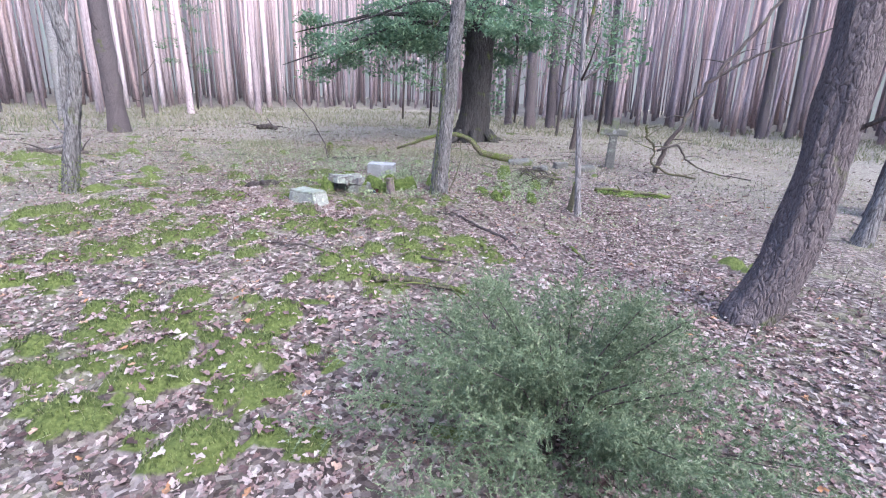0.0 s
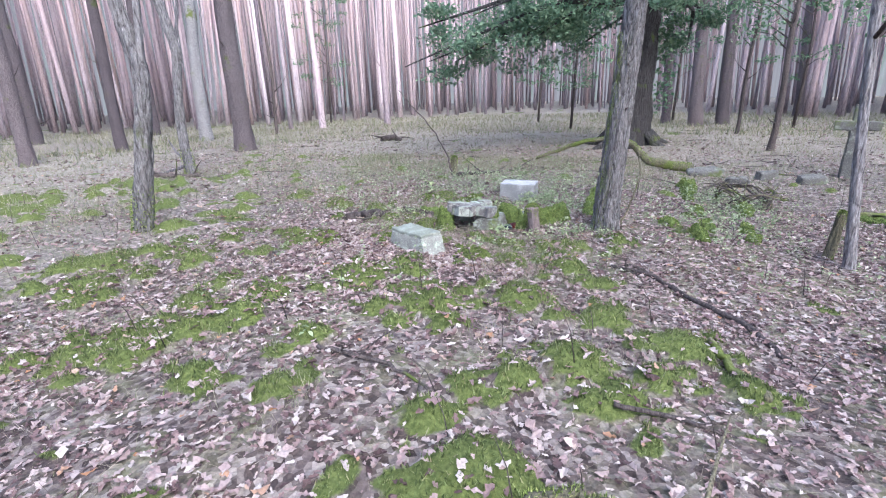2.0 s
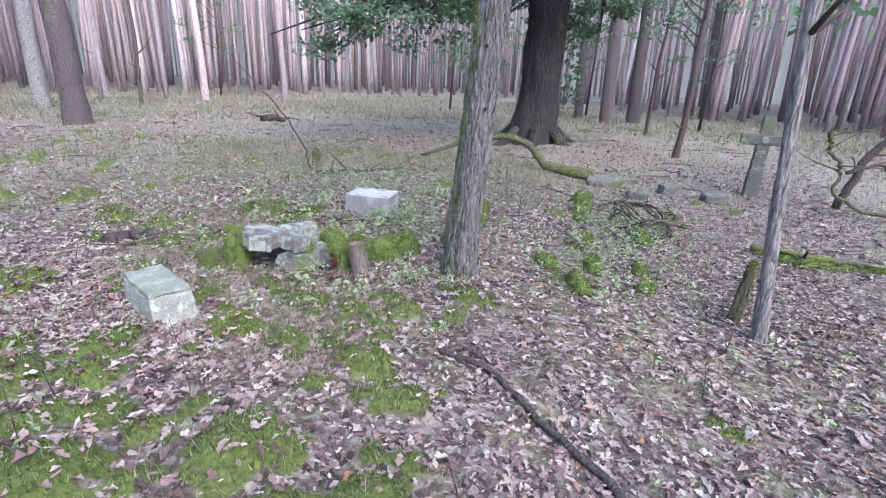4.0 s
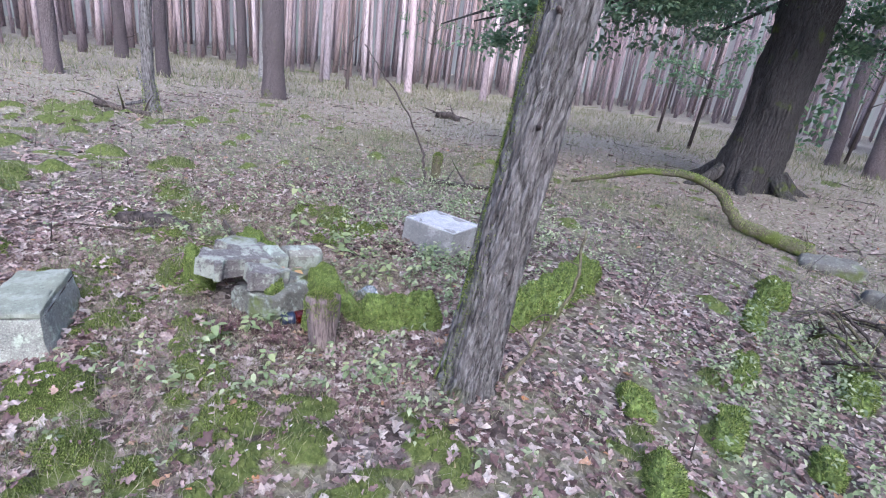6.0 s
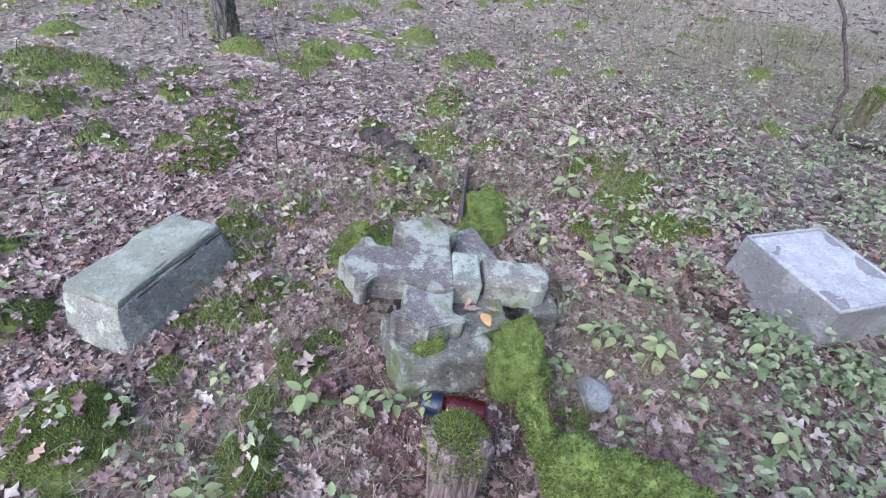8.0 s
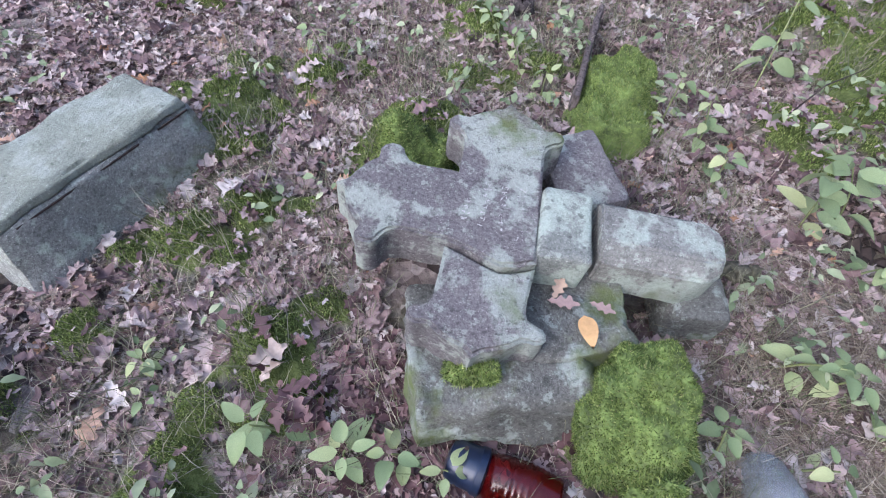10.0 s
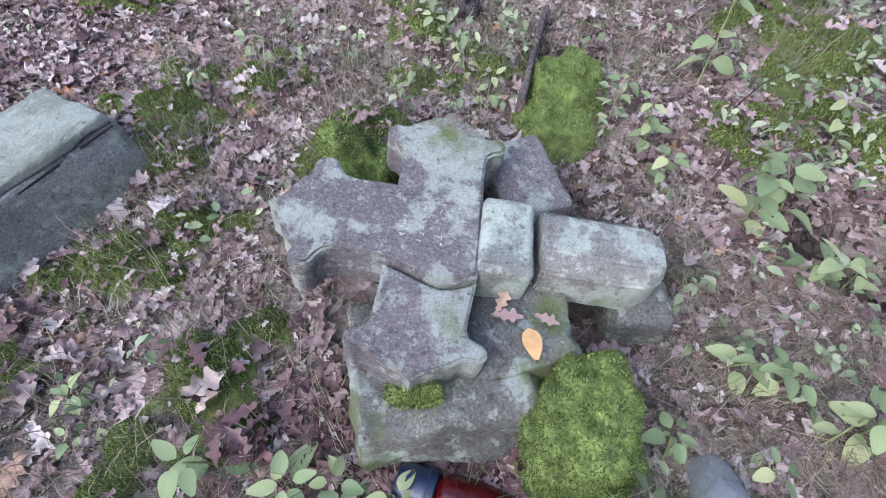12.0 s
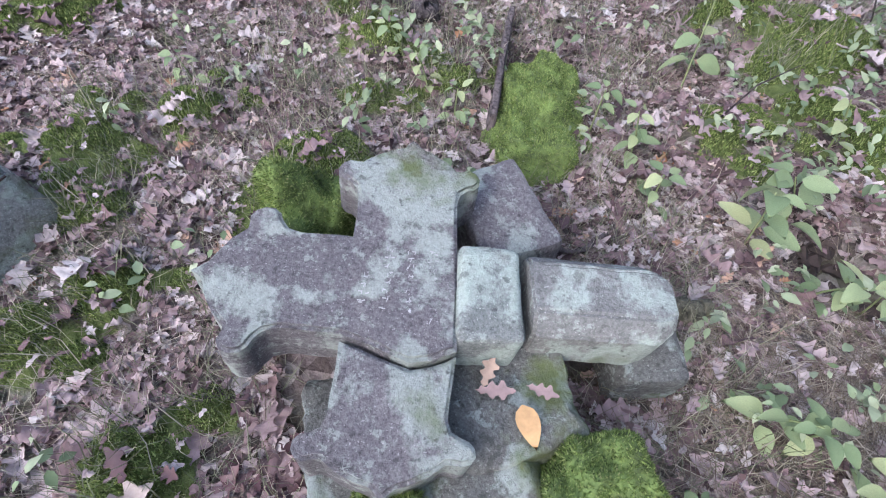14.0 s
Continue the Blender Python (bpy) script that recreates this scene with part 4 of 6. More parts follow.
def broken_cross():
    th = 0.10
    # centre with the crossbeam's left arm and the head, in one piece
    head = turned(trefoil_arm(), math.pi / 2)
    left = turned(trefoil_arm(), math.pi)
    crack = [(-0.083, -0.084), (-0.03, -0.098), (0.02, -0.118), (0.05, -0.112), (0.083, -0.095)]
    main = left + head[1:] + [(0.086, 0.0)] + crack[:0:-1]
    top = thing("fallen_cross", CROSS, "broken grey stone cross lying face up with worn lettering", "grave cross")
    part("cross_head", prism(main, 0, th, 1), M_STONE, top)
    # the lower arm, broken off along a slanting crack
    foot = [(x if x < 0.16 else 0.2 + (x - 0.165) * 0.72, y) for x, y in trefoil_arm()]
    foot = turned(foot, -math.pi / 2)[1:-1]
    foot = [(x * 0.94 - 0.004, y * 0.965) for x, y in foot] + [(x + 0.002, y - 0.007) for x, y in crack]
    part("cross_arm", prism(foot, -0.008, th - 0.012, 2), M_STONE, top)
    # lines of weathered lettering
    for row, (cx, n) in enumerate([(-0.055, 4), (-0.022, 8), (0.012, 10), (0.046, 9)]):
        for k in range(n):
            bm = bmesh.new()
            for q in range(3):
                m = pose(cx + random.uniform(-0.006, 0.006), 0.06 - k * 0.0145 - (0.05 if row == 0 else 0.0) + random.uniform(-0.003, 0.003), th + 0.0005, 0, 0, random.choice((0, 90, 20, 70)))
                bmesh.ops.create_cube(bm, size=1, matrix=m @ Matrix.Diagonal((0.0056, 0.0013, 0.0014, 1)))
            part("worn_letter", bm, M_LETTER, top)
    return top


broken_cross()

# the two broken-off pieces of the crossbeam
white = thing("cross_fragment", CROSS @ pose(0.134, 0.004, -0.010, 4, 0, 0), "short broken cross piece white with lichen", "stone fragment", "pieces of the broken cross")
part("fragment", stone_box(0.108, 0.172, 0.118, 0.08, 14, 0.005, 0.014, 4), M_PALE, white)
arm = thing("cross_fragment", CROSS @ pose(0.314, 0.012, -0.012, 0, 2, 1), "long eight-sided broken cross arm with pale lichen", "stone fragment", "pieces of the broken cross")


def chamfered_arm():
    bm = bmesh.new()
    w, h, c = 0.07, 0.062, 0.028
    ring = [(-w, -h), (w, -h), (w, h - c), (w - c, h), (-w + c, h), (-w, h - c)]
    xs = np.linspace(-0.118, 0.118, 16)
    rows = []
    for x in xs:
        k = 1 - 0.35 * max(0, (x - 0.085) / 0.033)
        rows.append([bm.verts.new((x + 0.01 * noise.noise(Vector((y * 20, z * 20, 3))) * (abs(x) > 0.11), y * k, z * (1 - 0.2 * (1 - k)))) for y, z in ring])
    for a, b in zip(rows[:-1], rows[1:]):
        for i in range(6):
            bm.faces.new((a[i], a[(i + 1) % 6], b[(i + 1) % 6], b[i]))
    bm.faces.new(rows[0][::-1])
    bm.faces.new(rows[-1])
    bmesh.ops.recalc_face_normals(bm, faces=bm.faces[:])
    bmesh.ops.bevel(bm, geom=[e for e in bm.edges if e.calc_face_angle(0) > 0.4], offset=0.005, segments=2, affect="EDGES")
    bmesh.ops.subdivide_edges(bm, edges=[e for e in bm.edges if e.calc_length() > 0.02], cuts=2, use_grid_fill=True)
    for v in bm.verts:
        v.co += Vector((noise.noise(v.co * 30), noise.noise(v.co * 30 + Vector((5, 0, 0))), noise.noise(v.co * 30 + Vector((0, 5, 0))))) * 0.003
        v.co.z += 0.06
    return bm


part("fragment", chamfered_arm(), M_ARM, arm)

board = thing("rotten_board", pose(-2.76, 7.535, 0.0, 4, 0, 162), "dark rotten upright board edging the mossy kerb", "board")
part("plank", stone_box(0.52, 0.022, 0.085, 0.05, 10, 0.006, 0.008, 61), M_TWIG, board)
rest = thing("support_stone", pose(-1.865, 7.60, 0.0, 0, 0, 85), "rough grey stone under the cross arm", "stone fragment")
part("stone", stone_box(0.13, 0.12, 0.115, 0.1, 8, 0.006, 0.015, 8), M_BASE, rest)
slab = thing("flat_stone", pose(-2.17, 7.40, 0.0, 0, 3, 12), "flat grey stone wedged under the cross head", "stone fragment")
part("stone", stone_box(0.23, 0.17, 0.17, 0.05, 10, 0.006, 0.016, 9), M_STONE, slab)

base = thing("broken_plinth", pose(-1.755, 7.19, 0.0, 0, -3, 4), "rough broken sandstone base beneath the fallen cross", "grave stone")
part("lower_block", stone_box(0.30, 0.345, 0.145, 0.08, 22, 0.015, 0.018, 12, 0.02), M_BASE, base)
mid = stone_box(0.25, 0.26, 0.165, 0.06, 18, 0.014, 0.012, 14, 0.02)
bmesh.ops.translate(mid, verts=mid.verts[:], vec=(-0.055, 0.125, 0))
part("upper_block", mid, M_BASE, base)

# the fallen pedestal block
blk = thing("pedestal_block", pose(-2.205, 6.24, -0.02, -2, 2, 149), "weathered concrete pedestal block with green lichen top", "grave stone")
part("body", stone_box(0.58, 0.27, 0.212, 0.15, 16, 0.006, 0.014, 20, 0.03), M_BLOCK, blk)
cap = stone_box(0.494, 0.230, 0.034, 0.05, 16, 0.006, 0.012, 21, 0.03)
bmesh.ops.translate(cap, verts=cap.verts[:], vec=(0, 0.0, 0.206))
part("top_face", cap, M_BLOCKTOP, blk, "pale green lichen-covered top")
# dark strips laid on the side paint the shade of a recess under the top
for gx, gw, gh in ((-0.06, 0.30, 0.2005), (0.19, 0.09, 0.2035)):
    bm = bmesh.new()
    bmesh.ops.create_cube(bm, size=1, matrix=Matrix.Translation((gx, -0.1155, gh)) @ Matrix.Diagonal((gw, 0.004, 0.004, 1)))
    part("groove", bm, M_SOIL_SHADE, blk, "dark strip as shade of the side recess")

# the inscribed grave slab
slab2 = thing("grave_slab", pose(-1.79, 8.735, -0.035, 1, 2, 94), "pale smooth inscribed grave stone tilted in the soil", "grave stone")
part("body", stone_box(0.42, 0.465, 0.265, 0.02, 14, 0.004, 0.012, 30), M_SLAB, slab2)
face = stone_box(0.375, 0.42, 0.010, 0.02, 10, 0.001, 0.004, 31)
bmesh.ops.translate(face, verts=face.verts[:], vec=(0, 0, 0.258))
part("inscribed_face", face, M_SLABTOP, slab2, "pale grey face with worn inscription")
for cx, cy, lx, ly in ((0, 0.218, 0.40, 0.012), (0, -0.218, 0.40, 0.012), (0.196, 0, 0.012, 0.424), (-0.196, 0, 0.012, 0.424)):
    rim = stone_box(lx, ly, 0.010, 0.0, 6, 0.001, 0.003, 33)
    bmesh.ops.translate(rim, verts=rim.verts[:], vec=(cx, cy, 0.2615))
    part("rim", rim, M_SLABTOP, slab2)
for row in range(13):
    y, x, end = 0.175 - row * 0.028, -0.15 + 0.02 * (row % 3), 0.15 - 0.03 * ((row * 5) % 3)
    while x < end:
        w = random.uniform(0.010, 0.032)
        bm = bmesh.new()
        bmesh.ops.create_cube(bm, size=1, matrix=Matrix.Translation((x + w / 2, y, 0.2683)) @ Matrix.Diagonal((w, 0.007, 0.0012, 1)))
        part("worn_word", bm, M_LETTERDARK, slab2)
        x += w + random.uniform(0.008, 0.02)

# the standing grave cross farther off
far_cross = thing("standing_cross", pose(2.87, 12.05, gz(2.87, 12.05) - 0.05, 0, 1, -8), "dark weathered standing stone grave cross", "grave cross")
part("shaft", stone_box(0.2, 0.13, 1.2, 0.2, 14, 0.008, 0.02, 40), M_DARKSTONE, far_cross)
beam = stone_box(0.60, 0.125, 0.15, 0.0, 10, 0.008, 0.02, 41)
bmesh.ops.translate(beam, verts=beam.verts[:], vec=(0, 0, 0.80))
part("crossbeam", beam, M_DARKSTONE, far_cross)
bm = bmesh.new()
bmesh.ops.create_cone(bm, cap_ends=True, segments=16, radius1=0.045, radius2=0.045, depth=0.012, matrix=pose(0, -0.072, 0.88, 90))
part("medallion", bm, M_SLAB, far_cross, "small pale round plaque")


# ---------------------------------------------------------------- moss, kerbs, wood
def shoots_on(V, F, per_m2, length, seed, keep=None, up=0.5):
    """Moss shoots standing on a surface: small three-bladed stars."""
    r = np.random.default_rng(seed)
    V, F = np.asarray(V), np.asarray(F)
    A, B, C = V[F[:, 0]], V[F[:, 1]], V[F[:, 2]]
    N = np.cross(B - A, C - A)
    area = np.linalg.norm(N, axis=1) / 2
    N = N / (2 * area[:, None] + 1e-12)
    w = area * (N[:, 2] > -0.2)
    n = int(w.sum() * per_m2)
    f = r.choice(len(F), n, p=w / w.sum())
    u, v = r.random(n), r.random(n)
    q = u + v > 1
    u[q], v[q] = 1 - u[q], 1 - v[q]
    P = A[f] + (B - A)[f] * u[:, None] + (C - A)[f] * v[:, None]
    D = N[f] + np.array([0, 0, up]) + r.normal(0, 0.38, (n, 3))
    D /= np.linalg.norm(D, axis=1)[:, None]
    return shoots(P, D, length, r)


def shoots(P, D, length, r):
    n = len(P)
    S = np.cross(D, r.normal(size=(n, 3)))
    S /= np.linalg.norm(S, axis=1)[:, None] + 1e-9
    T = np.cross(D, S)
    ln = (length * (0.6 + 0.8 * r.random(n)))[:, None]
    w = ln * 0.17
    vs = [P - D * ln * 0.3 - S * w, P - D * ln * 0.3 + S * w, P + D * ln + T * w * 0.6,
          P + D * ln * 0.2, P + D * ln * 0.45 + S * w * 1.2, P + D * ln * 0.8 + S * ln * 0.55,
          P + D * ln * 0.1, P + D * ln * 0.4 - S * w * 1.2, P + D * ln * 0.7 - S * ln * 0.55 + T * ln * 0.2]
    V = np.stack(vs, 1).reshape(-1, 3)
    return V, np.arange(n * 9).reshape(-1, 3)


def moss_ridge(name, label, line, widths, heights, mat, sink=0.35, moss_len=0.014, per_m2=16000, seed=1, group=""):
    """A low rounded mass along a line, in lumps, covered with moss shoots."""
    n = 10 * len(line)
    P = curve_points([(x, y) for x, y in line], n)
    W, H = np.interp(np.linspace(0, 1, n), np.linspace(0, 1, len(widths)), widths), np.interp(np.linspace(0, 1, n), np.linspace(0, 1, len(heights)), heights)
    T = np.gradient(P, axis=0)
    T /= np.linalg.norm(T, axis=1)[:, None]
    Nn = np.stack([T[:, 1], -T[:, 0]], 1)
    k = 18
    V = []
    end = np.minimum(1, np.minimum(np.arange(n) + 0.6, n - np.arange(n) - 0.4) / 5.0) ** 0.5
    for i in range(n):
        z0 = gz(P[i, 0], P[i, 1]) - 0.03
        for j in range(k):
            a = math.pi * (j / (k - 1)) * 1.1 - 0.05 * math.pi
            e = 0.8
            cx, cz = math.copysign(abs(math.cos(a)) ** e, math.cos(a)), math.copysign(abs(math.sin(a)) ** e, math.sin(a))
            q = Vector((P[i, 0] * 9, P[i, 1] * 9, j * 0.4 + seed))
            f = 1 + 0.42 * noise.noise(q) + 0.22 * noise.noise(q * 2.7)
            xy = P[i] + Nn[i] * cx * W[i] / 2 * f * end[i]
            V.append((xy[0], xy[1], z0 + max(-0.02, cz) * (H[i] + 0.03) * f * end[i]))
    V = np.array(V)
    i, j = np.meshgrid(np.arange(n - 1), np.arange(k - 1), indexing="ij")
    F = np.stack([i * k + j, (i + 1) * k + j, (i + 1) * k + j + 1, i * k + j + 1], -1).reshape(-1, 4)
    F = np.vstack([F[:, [0, 1, 2]], F[:, [0, 2, 3]]])
    A, B, C = V[F[:, 0]], V[F[:, 1]], V[F[:, 2]]
    if np.cross(B - A, C - A)[:, 2].sum() < 0:
        F = F[:, ::-1]
    c = V.mean(0)
    top = thing(name, pose(c[0], c[1], 0), label, "mossy kerb" if "kerb" in name else "moss", group)
    o = np.array([c[0], c[1], 0])
    link_mesh("body", V - o, F, mat, top)
    sv, sf = shoots_on(V - o, F, per_m2, moss_len, seed)
    tagged(link_mesh("moss_cover", sv, sf, M_MOSS, top), "bright green moss", kind="stuff")
    return top


MOSS_WAY /= np.linalg.norm(MOSS_WAY, axis=1)[:, None]
tagged(link_mesh("moss_cover", *shoots(MOSS_FOOT, MOSS_WAY, 0.0075, np.random.default_rng(5)), M_MOSS, knots), "moss down one side of the trunk", kind="stuff")
moss_ridge("grave_kerb", "narrow grave kerb green with moss", [(-1.53, 7.44), (-1.45, 7.43), (-1.37, 7.43), (-1.29, 7.45)], (0.09, 0.08, 0.08, 0.10), (0.12, 0.10, 0.09, 0.09), M_MOSSBODY, seed=7, moss_len=0.010, per_m2=50000)
moss_ridge("grave_kerb", "low grave kerb buried under thick green moss", [(-1.33, 7.40), (-1.24, 7.52), (-1.14, 7.66), (-1.03, 7.79)], (0.12, 0.17, 0.22, 0.18), (0.14, 0.17, 0.18, 0.12), M_MOSSBODY, seed=1, moss_len=0.0115, per_m2=46000)
moss_ridge("grave_kerb", "low grave kerb buried under thick green moss", [(-0.80, 7.92), (-0.76, 8.4), (-0.74, 8.9), (-0.76, 9.35)], (0.2, 0.24, 0.26, 0.24), (0.12, 0.15, 0.17, 0.15), M_MOSSBODY, seed=2, per_m2=24000, moss_len=0.014)
moss_ridge("moss_cushion", "thick moss cushion against the broken plinth", [(-1.75, 7.445), (-1.67, 7.43), (-1.58, 7.40), (-1.51, 7.38)], (0.14, 0.18, 0.19, 0.14), (0.12, 0.12, 0.10, 0.06), M_MOSSBODY, seed=3, per_m2=150000, moss_len=0.0062)
moss_ridge("moss_cushion", "round moss cushion under the cross head", [(-2.28, 6.97), (-2.24, 7.01), (-2.2, 7.05), (-2.16, 7.09)], (0.16, 0.2, 0.22, 0.2), (0.15, 0.185, 0.19, 0.16), M_MOSSBODY, seed=4, per_m2=130000, moss_len=0.0062)
moss_ridge("moss_cushion", "low moss cushion beside the stump", [(-1.46, 7.15), (-1.44, 7.18), (-1.41, 7.21), (-1.38, 7.23)], (0.07, 0.09, 0.09, 0.07), (0.09, 0.10, 0.10, 0.08), M_MOSSBODY, seed=8, per_m2=70000, moss_len=0.009)
moss_ridge("grave_kerb", "narrow kerb topped with bright moss", [(-2.34, 7.53), (-2.48, 7.57), (-2.62, 7.62), (-2.80, 7.68)], (0.2, 0.22, 0.22, 0.2), (0.08, 0.09, 0.09, 0.08), M_MOSSBODY, seed=5, per_m2=140000, moss_len=0.0058)
moss_ridge("moss_cushion", "small moss tuft on the plinth", [(-1.70, 7.09), (-1.69, 7.12), (-1.69, 7.16), (-1.69, 7.2)], (0.07, 0.09, 0.1, 0.08), (0.15, 0.15, 0.15, 0.145), M_MOSSBODY, seed=6, per_m2=110000, moss_len=0.008)
for k, (line, w, h) in enumerate([([(0.34, 10.1), (0.36, 9.9), (0.37, 9.7), (0.38, 9.55)], 0.12, 0.09), ([(0.40, 9.2), (0.42, 9.0), (0.41, 8.85), (0.43, 8.7)], 0.10, 0.06), ([(0.42, 8.45), (0.45, 8.3), (0.44, 8.15), (0.45, 8.0)], 0.11, 0.07), ([(0.86, 8.5), (0.87, 8.42), (0.86, 8.32), (0.85, 8.25)], 0.11, 0.10), ([(0.84, 8.0), (0.85, 7.92), (0.84, 7.85), (0.82, 7.78)], 0.11, 0.09), ([(1.0, 9.7), (1.0, 9.5), (1.0, 9.3), (0.98, 9.1)], 0.14, 0.12),
                                  ([(-0.02, 7.92), (0.03, 7.95), (0.08, 7.98), (0.12, 8.0)], 0.2, 0.10), ([(0.22, 7.5), (0.27, 7.52), (0.32, 7.53), (0.38, 7.55)], 0.18, 0.08), ([(0.36, 10.9), (0.42, 10.6), (0.44, 10.4), (0.34, 10.2)], 0.16, 0.16), ([(2.1, 9.45), (2.5, 9.2), (2.9, 9.25), (3.3, 9.2)], 0.12, 0.08)]):
    moss_ridge("mossy_kerb", "half-sunk kerb stones overgrown with moss", line, (w * 1.15, w * 1.35, w * 1.2, w * 1.0), (h * 0.65, h * 0.95, h * 0.75, h * 0.9), M_MOSSBODY, seed=10 + k, per_m2=22000, moss_len=0.015, group="mossy kerbs")


def soil(name, label, line, width, seed):
    r = np.random.default_rng(seed)
    bits = []
    for k in range(900):
        f = r.random()
        x, y = line[0][0] + (line[1][0] - line[0][0]) * f + r.normal(0, width), line[0][1] + (line[1][1] - line[0][1]) * f + r.normal(0, width)
        q = r.uniform(0.008, 0.028)
        ball = np.array([(1, 0, 0), (0, 1, 0), (-1, 0, 0), (0, -1, 0), (0, 0, 0.8), (0, 0, -0.8)]) * q * r.uniform(0.7, 1.3, (6, 3)) + (x, y, gz(x, y) + 0.004)
        bits.append((ball, np.array([(0, 1, 4), (1, 2, 4), (2, 3, 4), (3, 0, 4), (1, 0, 5), (2, 1, 5), (3, 2, 5), (0, 3, 5)])))
    tagged(link_mesh(name, *join(bits), M_SOIL_SHADE, smooth=False), label, "soil", kind="stuff")


soil("bare_soil", "dark crumbly soil in the dug hollow", [(-2.12, 8.10), (-1.74, 8.48)], 0.05, 3)
soil("bare_soil", "dark crumbly soil beside the stump", [(-1.5, 7.3), (-1.2, 7.34)], 0.04, 4)


def post(name, label, x, y, h, r0, r1, mat, lean=(0, 0), cap=True, seed=1):
    z = gz(x, y)
    top = thing(name, pose(x, y, z), label, "stump")
    u = np.linspace(-0.1, 1, 14)
    limb("stump", [(lean[0] * h * a, lean[1] * h * a, h * a) for a in u], r0 + (r1 - r0) * np.clip(u, 0, 1), mat, top, sides=22, rough=0.5, ridges=0.06, ridge_n=9, seed=seed)
    if cap:
        r = np.random.default_rng(seed)
        n = int(110000 * math.pi * r1 * r1 * 2.2)
        a, q = r.random(n) * 6.283, np.sqrt(r.random(n)) * r1 * 1.15
        P = np.stack([lean[0] * h + q * np.cos(a), lean[1] * h + q * np.sin(a), h + 0.04 - 0.65 * q * q / r1 - 0.35 * h * (q > r1 * 0.9) * r.random(n) ** 2], 1)
        D = np.stack([np.cos(a) * q / r1 * 0.7, np.sin(a) * q / r1 * 0.7, np.ones(n)], 1) + r.normal(0, 0.3, (n, 3))
        D /= np.linalg.norm(D, axis=1)[:, None]
        tagged(link_mesh("moss_cap", *shoots(P, D, 0.010, r), M_MOSS, top), "mossy top", kind="stuff")
    return top


crooked_tree("forked_sapling", "pale grey forked tree with mossy foot", -5.55, 6.1, [(0, -0.15), (0.02, 0.0), (0.16, 0.75), (0.27, 1.25), (0.35, 1.72), (0.22, 2.25), (0.16, 2.9), (0.1, 4.2), (0.2, 6.5)], (0.125, 0.105, 0.088, 0.08, 0.075, 0.06, 0.05, 0.02), [([(0.34, 1.65), (0.38, 2.3), (0.37, 2.9), (0.55, 4.2)], 0.05, 0.015)], 31)
crooked_tree("crooked_sapling", "crooked dark grey sapling with a broken stub", -8.5, 9.55, [(0.1, -0.15), (0.08, 0.0), (0.0, 0.55), (0.04, 1.3), (0.18, 2.25), (0.04, 2.9), (-0.12, 3.6), (-0.2, 5.0), (0.0, 7.0)], (0.12, 0.10, 0.085, 0.08, 0.09, 0.08, 0.06, 0.02), [([(0.0, 0.3), (-0.22, 0.42), (-0.38, 0.66)], 0.035, 0.012), ([(0.03, 0.2), (-0.15, 0.12), (-0.4, 0.05)], 0.04, 0.02), ([(0.16, 2.3), (0.3, 3.0), (0.28, 4.2)], 0.04, 0.012)], 33)
post("wooden_stump", "short reddish wooden stump with mossy top", -1.27, 7.13, 0.27, 0.055, 0.072, M_REDWOOD, (-0.12, 0.03), True, 4)
post("tree_stump", "small upright stump green with moss", -3.42, 10.72, 0.30, 0.055, 0.06, M_MOSSYWOOD, (0.05, 0.0), True, 6)
post("mossy_stump", "leaning broken stump with pale top", 1.42, 7.62, 0.42, 0.048, 0.036, M_MOSSYWOOD, (0.1, 0.05), True, 7)


def stick(label, pts, r0, r1, mat=None, name="fallen_stick", twigs=0, seed=0, ground=True, moss=False):
    """A fallen stick or bough along a few plan points (x, y, height over ground)."""
    pts = [(x, y, (gz(x, y) if ground else 0.0) + z) for x, y, z in pts]
    n = max(10, 6 * len(pts))
    P = curve_points(pts, n)
    r = np.random.default_rng(seed)
    P[1:-1] += r.normal(0, r0 * 0.45, (n - 2, 3)) * np.array([1, 1, 0.4])
    o = P[0].copy()
    top = thing(name, pose(*o), label, "branch")
    limb("stem", P - o, np.linspace(r0, r1, n), mat or M_TWIG, top, sides=9, rough=0.3, seed=seed)
    for k in range(twigs):
        i = int(r.integers(2, n - 1))
        d = r.normal(0, 1, 3)
        d[2] = abs(d[2]) * 0.7
        d /= np.linalg.norm(d)
        ln = r.uniform(0.2, 0.7) * (1.0 if r0 > 0.02 else 0.4)
        s = P[i] - o
        m = s + d * ln * 0.5 + r.normal(0, 0.06, 3) * ln
        limb("twig", curve_points([s, m, s + d * ln + np.array([0, 0, -0.1 * ln])], 8), np.linspace(r0 * 0.4, 0.003, 8), mat or M_TWIG, top, sides=5, seed=k)
    if moss:
        V, F = as_tris(*tube(P - o, np.linspace(r0, r1, n) * 1.05, sides=9, closed=False))
        sv, sf = shoots_on(V, F, 9000, 0.016, seed, up=1.2)
        tagged(link_mesh("moss_cover", sv, sf, M_MOSS, top), "green moss along the bough", kind="stuff")
    return top


